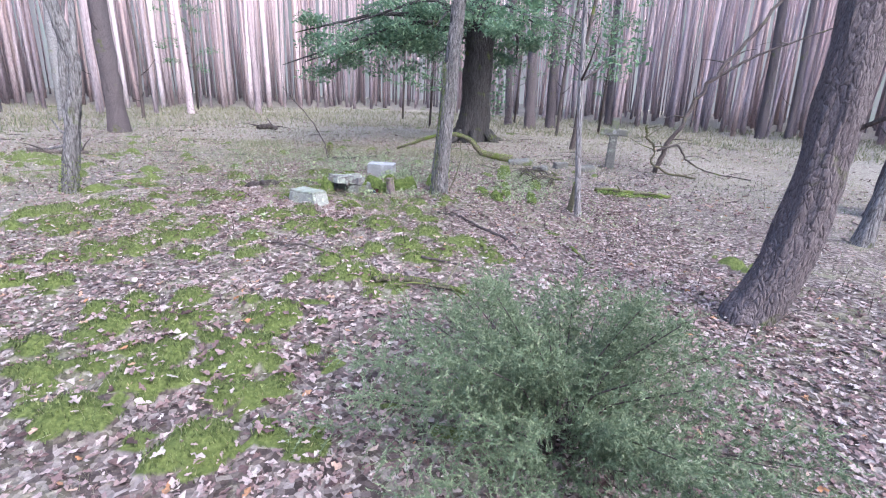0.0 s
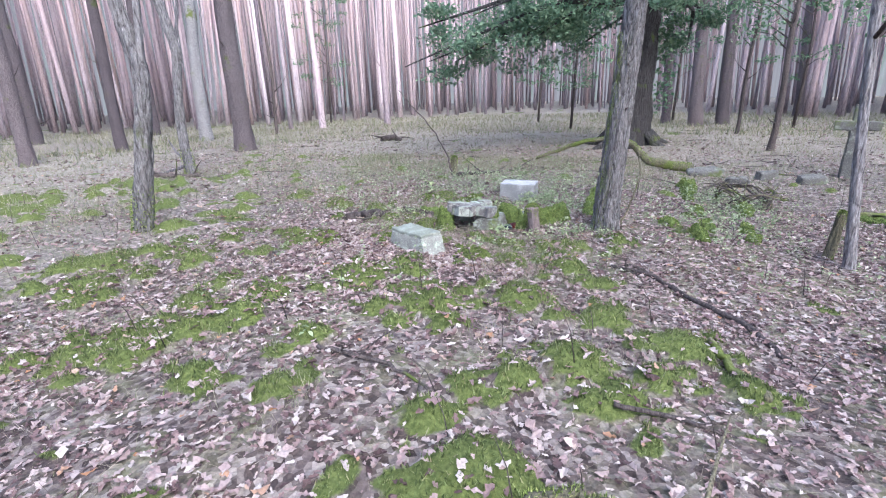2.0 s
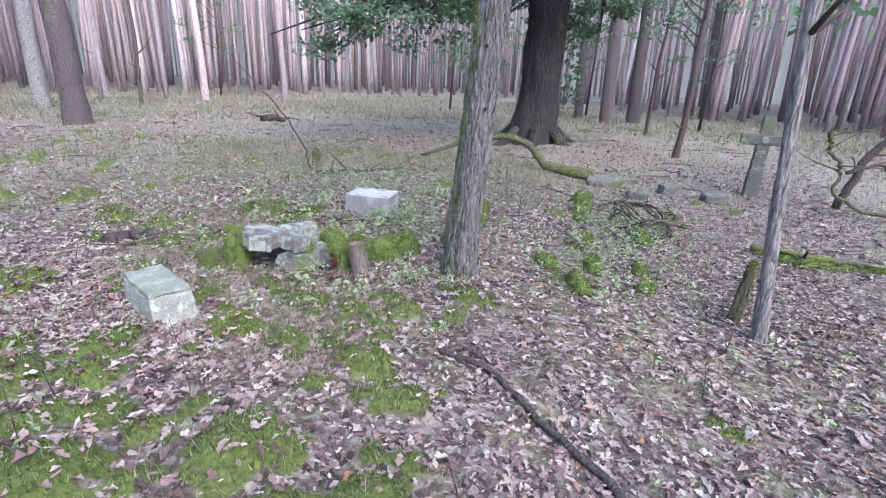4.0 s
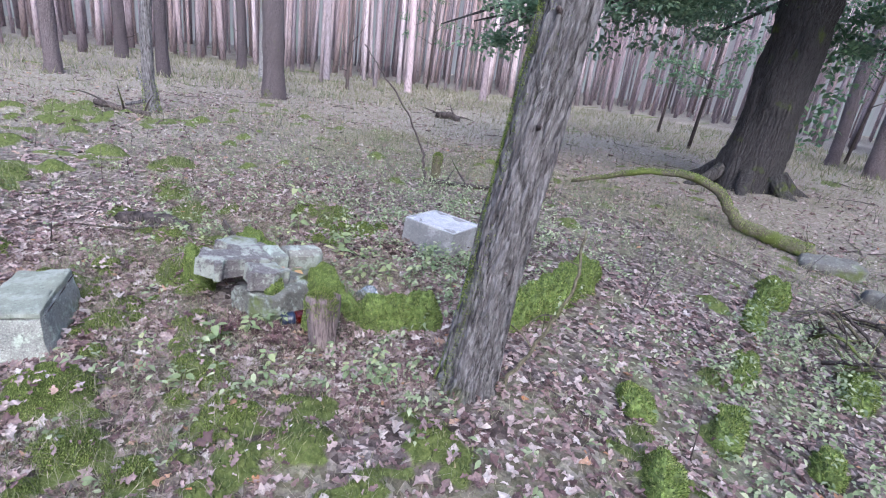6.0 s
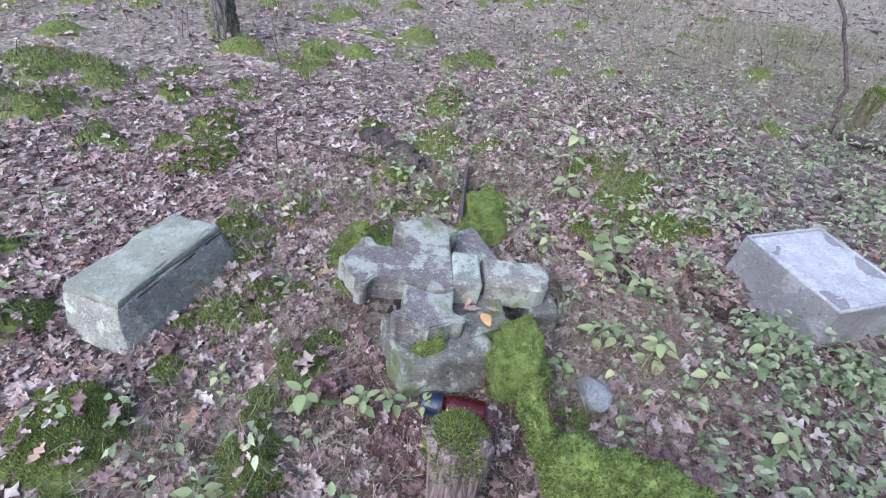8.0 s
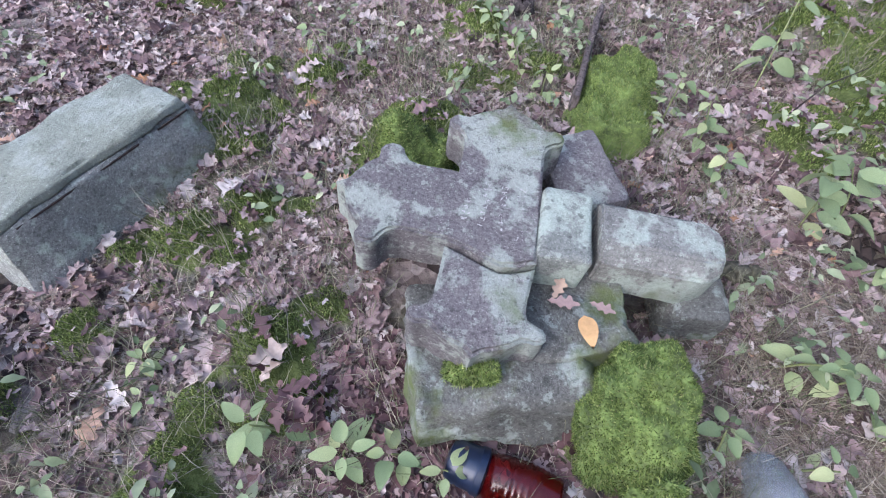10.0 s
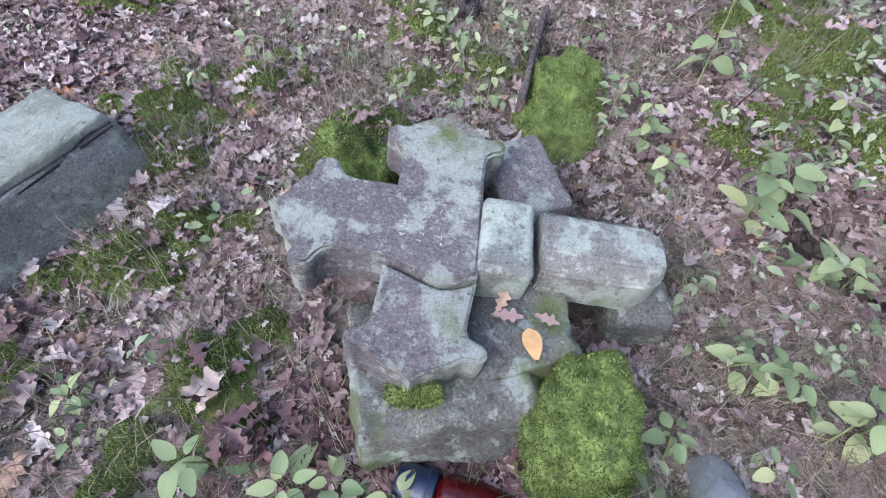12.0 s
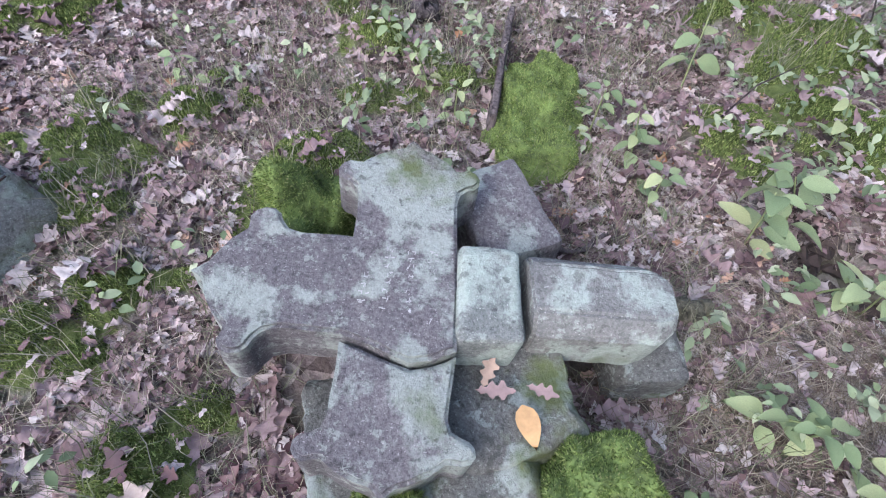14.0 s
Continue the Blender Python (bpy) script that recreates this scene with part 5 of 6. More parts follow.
stick("crooked mossy stick lying on leaf litter", [(-0.62, 3.42, 0.03), (-0.48, 3.56, 0.05), (-0.08, 3.56, 0.03), (0.32, 3.36, 0.0)], 0.026, 0.012, M_MOSSYWOOD, twigs=3, seed=1, moss=True)
stick("thin dead stick half buried in leaves", [(-1.84, 4.1, 0.02), (-1.4, 4.05, 0.04), (-1.05, 3.88, 0.01)], 0.012, 0.006, twigs=3, seed=2)
stick("thin dead stick half buried in leaves", [(-0.37, 4.14, 0.01), (-0.1, 4.22, 0.02), (0.12, 4.2, 0.0)], 0.012, 0.007, twigs=1, seed=3)
stick("long mossy stick on the leaf litter", [(-0.48, 6.28, 0.02), (-0.18, 6.2, 0.03), (0.06, 5.95, 0.02), (0.42, 5.62, 0.02), (0.58, 5.2, 0.0)], 0.015, 0.019, M_TWIG, twigs=2, seed=4)
stick("mossy stick lying on the slope", [(1.18, 5.7, 0.02), (1.25, 5.4, 0.03), (1.32, 4.85, 0.0)], 0.018, 0.012, M_MOSSYWOOD, twigs=1, seed=5)
stick("mossy bough end on leaf litter", [(0.1, 5.05, 0.02), (0.2, 4.85, 0.03), (0.3, 4.55, 0.0)], 0.02, 0.022, M_MOSSYWOOD, seed=6)
stick("small dead stick lying on leaf litter", [(-3.14, 5.2, 0.0), (-3.0, 5.26, 0.02), (-2.85, 5.28, 0.0)], 0.009, 0.005, seed=7)
stick("dark dead stick between leaves", [(-0.44, 6.36, 0.02), (-0.3, 6.33, 0.03), (-0.15, 6.28, 0.0)], 0.014, 0.012, seed=8)
stick("small dead stick lying on leaf litter", [(-0.15, 7.68, 0.01), (0.0, 7.66, 0.02), (0.1, 7.6, 0.0)], 0.01, 0.006, twigs=2, seed=9)
stick("decaying log piece on the ground", [(-3.5, 7.12, 0.03), (-3.28, 7.25, 0.06), (-3.05, 7.38, 0.05)], 0.05, 0.042, M_TWIG, twigs=1, seed=10)
stick("dark fallen branch beside the stump", [(-3.25, 10.4, 0.03), (-2.9, 10.6, 0.06), (-2.6, 10.95, 0.03), (-2.3, 11.3, 0.02)], 0.035, 0.015, M_TWIG, twigs=4, seed=11)
stick("thin bent dead sapling leaning over", [(-3.34, 10.42, 0.0), (-3.42, 10.42, 0.35), (-3.6, 10.3, 0.75), (-3.85, 10.15, 1.1), (-4.1, 10.0, 1.45)], 0.016, 0.007, M_TWIG, "leaning_stick", seed=12)
stick("fallen mossy oak bough bending to the ground", [(-2.2, 12.2, 0.10), (-1.35, 12.3, 0.40), (-0.78, 12.3, 0.50), (-0.4, 12.3, 0.36), (-0.17, 12.25, 0.10), (0.25, 12.3, 0.08), (0.62, 12.35, 0.08)], 0.025, 0.085, M_MOSSYWOOD, "fallen_bough", 2, 13, moss=True)
stick("broken twig hanging beside the tree", [(-0.46, 7.5, 0.0), (-0.36, 7.62, 0.28), (-0.30, 7.72, 0.55), (-0.34, 7.8, 0.78)], 0.010, 0.006, M_MOSSYWOOD, "broken_twig", 3, 14)
stick("thin dead twig standing in leaves", [(-0.3, 9.2, 0), (-0.3, 9.2, 0.12), (-0.29, 9.2, 0.25)], 0.008, 0.006, M_TWIG, "broken_twig", 0, 15)
stick("short mossy wood piece beside the cross arm", [(-1.99, 7.66, 0.03), (-1.97, 7.72, 0.035), (-1.96, 7.78, 0.03)], 0.022, 0.02, M_MOSSYWOOD, seed=16)
stick("thin twig under the cross pieces", [(-2.14, 7.42, 0.03), (-2.14, 7.5, 0.04), (-2.13, 7.58, 0.03), (-2.18, 7.66, 0.02)], 0.008, 0.005, seed=17)
stick("dark rotting root mass", [(-7.6, 16.1, 0.05), (-7.35, 16.2, 0.12), (-7.1, 16.25, 0.05)], 0.09, 0.07, M_TWIG, "root_clump", 6, 18)
stick("dark dead log by the sapling", [(-8.9, 8.9, 0.05), (-8.4, 9.1, 0.06), (-7.95, 9.3, 0.03)], 0.05, 0.03, M_TWIG, twigs=4, seed=19)
stick("fallen dead tree leaning on its branches", [(3.75, 11.5, 0.1), (3.95, 11.5, 0.85), (4.6, 11.5, 2.1), (5.3, 11.6, 3.1), (6.1, 11.7, 4.3)], 0.05, 0.032, M_TWIG, "dead_tree", 5, 20)
stick("bare grey bough of the fallen tree", [(4.55, 11.5, 2.1), (5.5, 11.4, 2.7), (6.7, 11.3, 3.2)], 0.032, 0.012, M_TWIG, "dead_bough", 4, 21)
stick("crooked dead branch on the moss", [(3.4, 11.4, 1.1), (3.45, 11.45, 0.85), (3.65, 11.45, 0.65), (3.62, 11.4, 0.3), (4.0, 11.4, 0.12), (4.6, 11.4, 0.05)], 0.03, 0.02, M_MOSSYWOOD, "dead_branch", 9, 22)
stick("crooked dead branch on the moss", [(3.7, 11.4, 0.6), (4.15, 11.5, 0.75), (4.4, 11.6, 0.4), (4.9, 11.7, 0.15), (5.7, 11.3, 0.1)], 0.025, 0.012, M_TWIG, "dead_branch", 8, 23)
stick("fallen grey log on the mossy ground", [(2.1, 9.45, 0.05), (2.7, 9.25, 0.08), (3.4, 9.2, 0.06)], 0.045, 0.03, M_MOSSYWOOD, "fallen_log", 3, 24)
for k in range(16):
    a = k * 1.3
    x, y = 1.05 + 0.35 * math.cos(a), 9.8 + 0.4 * math.sin(a)
    stick("dead twigs heaped on the old grave", [(x, y, 0.04), (x + 0.3 * math.cos(a + 2), y + 0.3 * math.sin(a + 2), 0.25), (x + 0.65 * math.cos(a + 2.3), y + 0.6 * math.sin(a + 2.3), 0.16)], 0.014, 0.006, M_TWIG if k % 2 else M_MOSSYWOOD, "brushwood", 4, 30 + k)
for k, (x, y, a, s) in enumerate([(0.82, 12.15, 15, 0.6), (1.25, 11.5, -15, 0.34), (1.75, 11.95, 25, 0.36), (2.3, 11.6, 10, 0.4)]):
    t = thing("kerb_stone", pose(x, y, gz(x, y) - 0.075, 6, -4, a), "weathered grey kerb stone sunk in leaves", "grave stone", "kerb stones")
    part("stone", stone_box(s, 0.34 * s / 0.5 * 0.8, 0.2, 0.08, 8, 0.02, 0.04, 50 + k), M_DARKSTONE, t)


# ---------------------------------------------------------------- grave lanterns
def lathe(profile, seg=28):
    bm = bmesh.new()
    rows = [[bm.verts.new((r * math.cos(2 * math.pi * k / seg), r * math.sin(2 * math.pi * k / seg), z)) for k in range(seg)] for r, z in profile]
    for a, b in zip(rows[:-1], rows[1:]):
        for k in range(seg):
            bm.faces.new((a[k], a[(k + 1) % seg], b[(k + 1) % seg], b[k]))
    bm.faces.new(rows[0][::-1])
    bm.faces.new(rows[-1])
    bmesh.ops.recalc_face_normals(bm, faces=bm.faces[:])
    return bm


lantern = thing("grave_lantern", Matrix.Translation((-1.50, 7.295, 0.022)) @ Matrix(((0.933, 0.022, -0.36), (-0.36, 0.056, -0.93), (0.0, 0.997, 0.06))).to_4x4(), "fallen red glass grave lantern with dark blue cap", "grave lantern")
ribs = [(0.030, 0.0)]
for k in range(24):
    z = 0.005 + k * 0.0052
    ribs.append((0.040 + 0.006 * math.sin(k / 23 * math.pi) + (0.0016 if k % 2 else 0.0), z))
part("red_glass", lathe(ribs + [(0.033, 0.134)]), M_REDGLASS, lantern, "ribbed red glass")
part("candle", lathe([(0.026, 0.008), (0.027, 0.05), (0.02, 0.085)]), M_LETTER, lantern, "burnt pale candle")
cap_ = part("cap", lathe([(0.036, 0.134), (0.043, 0.138), (0.043, 0.150), (0.040, 0.154), (0.038, 0.192), (0.030, 0.204), (0.012, 0.208)]), M_BLUE, lantern, "dark blue plastic cap")
# solid dark discs on the cap paint the shade inside its air holes
for k in range(6):
    a = k * math.pi / 3
    bm = bmesh.new()
    bmesh.ops.create_cone(bm, cap_ends=True, segments=10, radius1=0.004, radius2=0.004, depth=0.004, matrix=pose(0.0385 * math.cos(a), 0.0385 * math.sin(a), 0.18, 0, 90, math.degrees(a)))
    part("air_hole", bm, M_SOIL_SHADE, cap_)
jar = thing("glass_jar", pose(-1.56, 7.67, gz(-1.56, 7.67) - 0.005, 10, 50, 0), "empty dirty glass lantern jar among leaves", "grave lantern")
part("jar_body", lathe([(0.038, 0.0), (0.046, 0.006), (0.048, 0.09), (0.044, 0.12), (0.036, 0.13), (0.033, 0.13), (0.041, 0.118), (0.045, 0.09), (0.043, 0.01), (0.03, 0.008)]), M_CLEAR, jar)
part("jar_rim", lathe([(0.0375, 0.126), (0.0385, 0.128), (0.0385, 0.138), (0.036, 0.14)]), M_CLEAR, jar)


# ---------------------------------------------------------------- living plants
def leaf_blade(length, width, cup=0.12, droop=0.15, teeth=0.0):
    """An ovate pointed leaf along +x with a folded midrib."""
    n = 8
    xs = np.linspace(0, 1, n)
    hw = width * np.sin(np.pi * xs ** 0.72) ** 0.85
    hw[-1] = 0
    hw[0] = 0.03 * width
    V = []
    for x, w in zip(xs, hw):
        z = -droop * x * x
        V += [(x * length, w * length, (z + cup * w * 2) * length), (x * length, 0, z * length), (x * length, -w * length, (z + cup * w * 2) * length)]
    F = []
    for i in range(n - 1):
        a, b = 3 * i, 3 * i + 3
        F += [(a, b, b + 1), (a, b + 1, a + 1), (a + 1, b + 1, b + 2), (a + 1, b + 2, a + 2)]
    return np.array(V), np.array(F)


LEAVES = []
for k in range(4):
    v, f = leaf_blade(1.0, 0.24 + 0.03 * k, 0.10 + 0.04 * k, 0.1 + 0.1 * k)
    ob = link_mesh("leaf", v, f, M_HERB)
    LEAVES.append(ob.data)
    bpy.data.objects.remove(ob)


def herb(x, y, height, size, pairs, seed, lean=(0.0, 0.0), label="pale green seedling with paired oval leaves"):
    """A seedling: a thin stem with pairs of oval leaves and a pair at the tip."""
    r = np.random.default_rng(seed)
    top = thing("seedling", pose(x, y, gz(x, y), 0, 0, r.random() * 360), label, "plant", "seedlings")
    tip = Vector((lean[0], lean[1], height))
    P = curve_points([(0, 0, -0.02), (lean[0] * 0.4, lean[1] * 0.4, height * 0.55), tuple(tip)], 8)
    limb("stem", P, np.linspace(0.003, 0.0016, 8), M_STEM, top, sides=5)
    for k in range(pairs):
        f = 0.35 + 0.65 * k / max(1, pairs - 1)
        c = Vector(P[min(7, int(f * 7))])
        a0 = k * 1.5 + r.normal(0, 0.25)
        for side in (0, math.pi) if k < pairs - 1 else (0, 1.6, math.pi, 4.5):
            s = size * (1.15 - 0.4 * f) * r.uniform(0.75, 1.2)
            ob = new("leaf", LEAVES[int(r.integers(4))])
            ob.parent = top
            a = a0 + side + r.normal(0, 0.2)
            ob.matrix_local = Matrix.Translation(c + Vector((math.cos(a), math.sin(a), 0.15)) * 0.012) @ Euler((r.normal(0, 0.25), r.normal(0.1, 0.3) - 0.15, a)).to_matrix().to_4x4() @ Matrix.Diagonal((s, s, s, 1))


HERBS = [(-2.50, 7.72, .15, .05, 5), (-2.40, 7.80, .14, .05, 5), (-2.25, 7.79, .10, .055, 3), (-2.62, 8.02, .30, .10, 4), (-2.12, 7.97, .16, .09, 4), (-2.17, 8.12, .20, .09, 3), (-1.98, 8.02, .12, .065, 4), (-1.92, 8.12, .12, .06, 3), (-1.76, 7.77, .13, .055, 5), (-1.71, 7.84, .10, .05, 3), (-1.64, 7.62, .05, .028, 4), (-1.57, 7.58, .10, .055, 2), (-1.56, 7.73, .10, .05, 2), (-1.58, 7.87, .10, .055, 3), (-1.60, 7.97, .13, .06, 3), (-1.62, 6.80, .09, .065, 2), (-1.58, 6.91, .10, .065, 3), (-1.58, 7.03, .09, .06, 3), (-1.56, 7.09, .07, .05, 2)]
HERBS += [(-1.75, 6.49, .06, .04, 3), (-1.69, 6.53, .05, .035, 2), (-2.79, 6.71, .10, .05, 4), (-2.70, 7.33, .11, .045, 4), (-2.60, 7.38, .10, .045, 4), (-2.85, 7.28, .12, .05, 4), (-1.45, 8.0, .14, .06, 3), (-1.92, 8.3, .16, .07, 3), (-1.27, 6.86, .09, .055, 3), (-1.18, 6.78, .08, .05, 3), (-1.38, 6.50, .08, .06, 3), (-1.5, 8.3, .15, .065, 3), (-1.2, 8.1, .16, .06, 3), (-2.35, 8.3, .16, .06, 3), (-0.95, 7.2, .12, .05, 3), (-0.85, 7.12, .13, .05, 3), (-1.0, 7.05, .1, .05, 3)]
for k, (x, y, h, s, p) in enumerate(HERBS):
    r = np.random.default_rng(k)
    herb(x, y, h, s, p, 60 + k, tuple(r.normal(0, h * 0.25, 2)))


def herb_carpet():
    """The low herbs that grow too thick to count."""
    r = np.random.default_rng(77)
    t = np.array([(0, 0, 0), (0.22, 0.2, 0.06), (0.55, 0.25, 0.05), (1, 0, -0.2), (0.55, -0.25, 0.05), (0.22, -0.2, 0.06), (0.5, 0, 0)])
    pos, n = [], 0
    for cx, cy, sx, sy, k in [(-1.45, 8.35, 0.4, 0.35, 70), (-1.95, 7.95, 0.25, 0.15, 8), (-1.2, 8.3, 0.25, 0.35, 60), (-1.45, 8.6, 0.1, 0.15, 40), (-1.78, 8.41, 0.17, 0.04, 55), (-1.4, 8.75, 0.05, 0.15, 20), (-1.65, 8.3, 0.3, 0.12, 30), (-2.3, 8.8, 0.4, 0.3, 24), (-1.0, 8.7, 0.25, 0.5, 45), (-3.4, 7.6, 0.4, 0.4, 60), (-2.6, 9.6, 0.8, 0.6, 150), (-1.6, 10.4, 0.9, 0.6, 120), (-4.5, 9.5, 1.2, 1.2, 120), (0.8, 8.2, 0.5, 0.6, 110), (1.6, 7.0, 0.6, 0.6, 60), (-2.3, 8.3, 0.4, 0.3, 14), (-2.75, 7.3, 0.2, 0.2, 12), (-2.9, 8.8, 0.6, 0.5, 45), (-0.85, 7.15, 0.15, 0.15, 40), (-1.2, 6.8, 0.25, 0.2, 10), (-1.3, 9.3, 0.5, 0.5, 80), (0.9, 9.3, 0.45, 0.6, 260), (-3.1, 10.4, 0.6, 0.4, 60), (0.4, 8.9, 0.4, 0.8, 120), (-2.3, 5.6, 0.8, 0.5, 30), (-3.5, 8.5, 1.0, 1.0, 110), (-1.3, 6.35, 0.45, 0.35, 26), (-2.6, 8.9, 0.5, 0.4, 60), (-2.2, 9.6, 0.7, 0.5, 110)]:
        for _ in range(k):
            x, y = r.normal(cx, sx), r.normal(cy, sy)
            if (max(abs(x + 1.79), abs(y - 8.735)) < 0.25 or (abs((x + 1.93) * 0.70 - (y - 8.29) * 0.72) < 0.11 and abs((x + 1.93) * 0.72 + (y - 8.29) * 0.70) < 0.27)) or (math.hypot(x + 1.85, y - 7.2) < 0.42) or math.hypot(x + 2.1, y - 6.25) < 0.3:
                continue
            h = r.uniform(0.05, 0.16) * (1.0 if y < 9 else 1.5)
            for q in range(7):
                f = r.uniform(0.4, 1)
                pos.append((x + r.normal(0, 0.02), y + r.normal(0, 0.02), gz(x, y) + h * f))
    pos = np.array(pos)
    n = len(pos)
    V, F = scatter(t, [(6, 0, 5), (6, 5, 4), (6, 4, 3), (6, 3, 2), (6, 2, 1), (6, 1, 0)], pos, r.random(n) * 6.283, r.normal(0.15, 0.35, n), r.normal(0, 0.4, n), r.uniform(0.016, 0.042, n))
    tagged(link_mesh("low_herbs", V, F, M_HERBS), "low pale green herbs round the graves", "plants", kind="stuff")


herb_carpet()


def juniper():
    """A loose feathery juniper: arching branches, each with side sprays of short needles."""
    x, y = 0.60, 1.92
    r = np.random.default_rng(8)
    top = thing("juniper_bush", pose(x, y, gz(x, y)), "feathery grey-green juniper bush", "bush")
    P, D = [], []
    for k in range(125):
        a = k * 2.39996 + r.normal(0, 0.2)
        out = 0.15 + 0.98 * r.random() ** 0.7
        hgt = 0.60 * (1 - (out / 1.25) ** 2) + r.uniform(0.03, 0.22)
        c = curve_points([(0.03 * math.cos(a), 0.03 * math.sin(a), 0), (out * 0.4 * math.cos(a), out * 0.4 * math.sin(a), hgt * 0.62), (out * math.cos(a), out * math.sin(a), hgt)], 14)
        if k < 36:
            limb("branch", c, np.linspace(0.008, 0.002, 14), M_TWIG, top, sides=5, seed=k)
        for i in range(4, 14):
            for q in range(6):
                d = r.normal(0, 1, 3)
                d /= np.linalg.norm(d)
                t = c[i] - c[i - 1]
                t /= np.linalg.norm(t)
                d = d * 0.8 + t * 0.7 + np.array([0, 0, 0.25])
                d /= np.linalg.norm(d)
                ln = r.uniform(0.06, 0.16)
                for s in np.linspace(0.05, 1, 17):
                    P.append(c[i] + d * ln * s - np.array([0, 0, 0.03 * s * s]))
                    v = d * 0.7 + r.normal(0, 0.55, 3)
                    D.append(v / np.linalg.norm(v))
    V, F = shoots(np.array(P), np.array(D), 0.0145, r)
    tagged(link_mesh("needles", V, F, M_JUNIPER, top), "grey-green needle sprays", kind="stuff")


juniper()


# ---------------------------------------------------------------- litter
def oak_leaf(detail):
    """A lobed leaf along +x, unit length: outline by half-widths either side of the midrib."""
    if detail == 2:
        xs = np.linspace(0, 1, 15)
        hw = 0.02 + (0.06 + 0.21 * np.sin(np.pi * np.clip(xs * 1.02, 0, 1) ** 1.5)) * (0.66 + 0.34 * np.sin(xs * 2 * np.pi * 3.6 - 1.3)) * (1 - xs ** 9)
        hw[0], hw[1] = 0.012, 0.02
    else:
        xs, hw = ([0, .22, .38, .60, .76, 1], [.02, .18, .11, .27, .17, .05]) if detail == 1 else ([0, .3, .6, .85, 1], [.04, .22, .15, .22, .06])
    V, F = [], []
    for x, w in zip(xs, hw):
        V += [(x - 0.5, w, 0), (x - 0.5, 0, 0), (x - 0.5, -w, 0)]
    for i in range(len(xs) - 1):
        a, b = 3 * i, 3 * i + 3
        F += [(a + 1, b + 1, a), (b + 1, b, a), (a + 2, b + 2, a + 1), (b + 2, b + 1, a + 1)]
    return np.array(V, float), np.array(F)


def clear_of_stones(x, y):
    k = np.ones(len(x), bool)
    for cx, cy, rr in [(-1.95, 7.15, 0.2), (-1.76, 7.2, 0.17), (-1.95, 7.45, 0.10), (-2.04, 6.14, 0.13), (-2.2, 6.24, 0.15), (-2.36, 6.34, 0.13), (-2.06, 8.16, 0.085), (-1.98, 8.24, 0.09), (-1.89, 8.33, 0.09), (-1.80, 8.42, 0.085), (-1.8, 8.74, 0.21), (-0.6, 7.42, 0.12), (-1.62, 7.46, 0.12), (-2.22, 7.02, 0.09), (-1.2, 7.62, 0.1), (-2.6, 7.6, 0.1), (-2.76, 7.66, 0.1), (-0.76, 8.6, 0.12), (-0.75, 9.1, 0.12)]:
        k &= np.hypot(x - cx, y - cy) > rr
    return k


def litter(name, label, n, box, detail, size, seed, moss_keep=0.35, lift=0.012, skip=None, thin=0.0):
    r = np.random.default_rng(seed)
    x, y = r.uniform(box[0], box[1], n), r.uniform(box[2], box[3], n)
    m = moss_at(x, y)
    patch = vnoise(x, y, 1.1, 21) * 0.6 + vnoise(x, y, 3.1, 31) * 0.4
    k = ((m < 0.35) | (r.random(n) < moss_keep * 0.35)) & clear_of_stones(x, y) & (r.random(n) < 0.35 + 1.3 * np.clip(patch - 0.2, 0, 1))
    k &= r.random(n) > 0.6 * np.exp(-((x + 1.65) ** 2 / 0.10 + (y - 8.0) ** 2 / 0.12))
    if skip:
        k &= ~((x > skip[0]) & (x < skip[1]) & (y > skip[2]) & (y < skip[3]))
    if thin:
        k &= r.random(len(x)) > thin * sm(np.hypot(x + 1, y - 5), 5, 13) * (0.5 + 0.5 * vnoise(x, y, 0.5, 12))
    x, y = x[k], y[k]
    n = len(x)
    z = ground_height(x, y) + 0.004 + r.random(n) ** 2 * lift * 2
    t, f = oak_leaf(detail)
    T = np.broadcast_to(t, (n, len(t), 3)).copy()
    T[..., 1] *= r.uniform(0.8, 1.35, n)[:, None]
    bend, fold, twist = r.normal(0.0, 0.35, n)[:, None], r.normal(0.3, 0.42, n)[:, None], r.normal(0, 0.5, n)[:, None]
    T[..., 2] = bend * T[..., 0] ** 2 + fold * np.abs(T[..., 1]) + twist * T[..., 0] * T[..., 1] + 0.05 * np.sin(T[..., 0] * 14 + twist * 9) * np.sign(T[..., 1]) + 0.035 * np.sin(T[..., 0] * 23 + fold * 17 + T[..., 1] * 19)
    T[..., 1] += r.normal(0, 0.18, n)[:, None] * T[..., 0] ** 2
    V, F = scatter(T, f, np.stack([x, y, z], 1), r.random(n) * 6.283, r.normal(0, 0.2, n), r.normal(0, 0.2, n), size[0] + (size[1] - size[0]) * r.random(n) ** 1.7)
    tagged(link_mesh(name, V, F, M_LITTER, smooth=detail == 2), label, "leaf litter", kind="stuff")


litter("leaf_litter_close", "curled brown and pinkish oak leaves round the cross", 23000, (-3.4, -0.7, 5.7, 8.7), 2, (0.022, 0.09), 1, 0.35, 0.014)
litter("leaf_litter_path", "curled brown and pinkish oak leaves on the forest floor", 50000, (-4.5, 2.6, 0.2, 9.5), 1, (0.028, 0.075), 2, 1.5, 0.016, (-3.4, -0.7, 5.7, 8.7))
litter("leaf_litter_clearing", "pale brown oak leaves thinning over the clearing", 30000, (-11, 4.5, 2.5, 14.5), 0, (0.035, 0.07), 6, 0.8, 0.012, (-4.5, 2.6, 0.2, 9.5), 0.55)
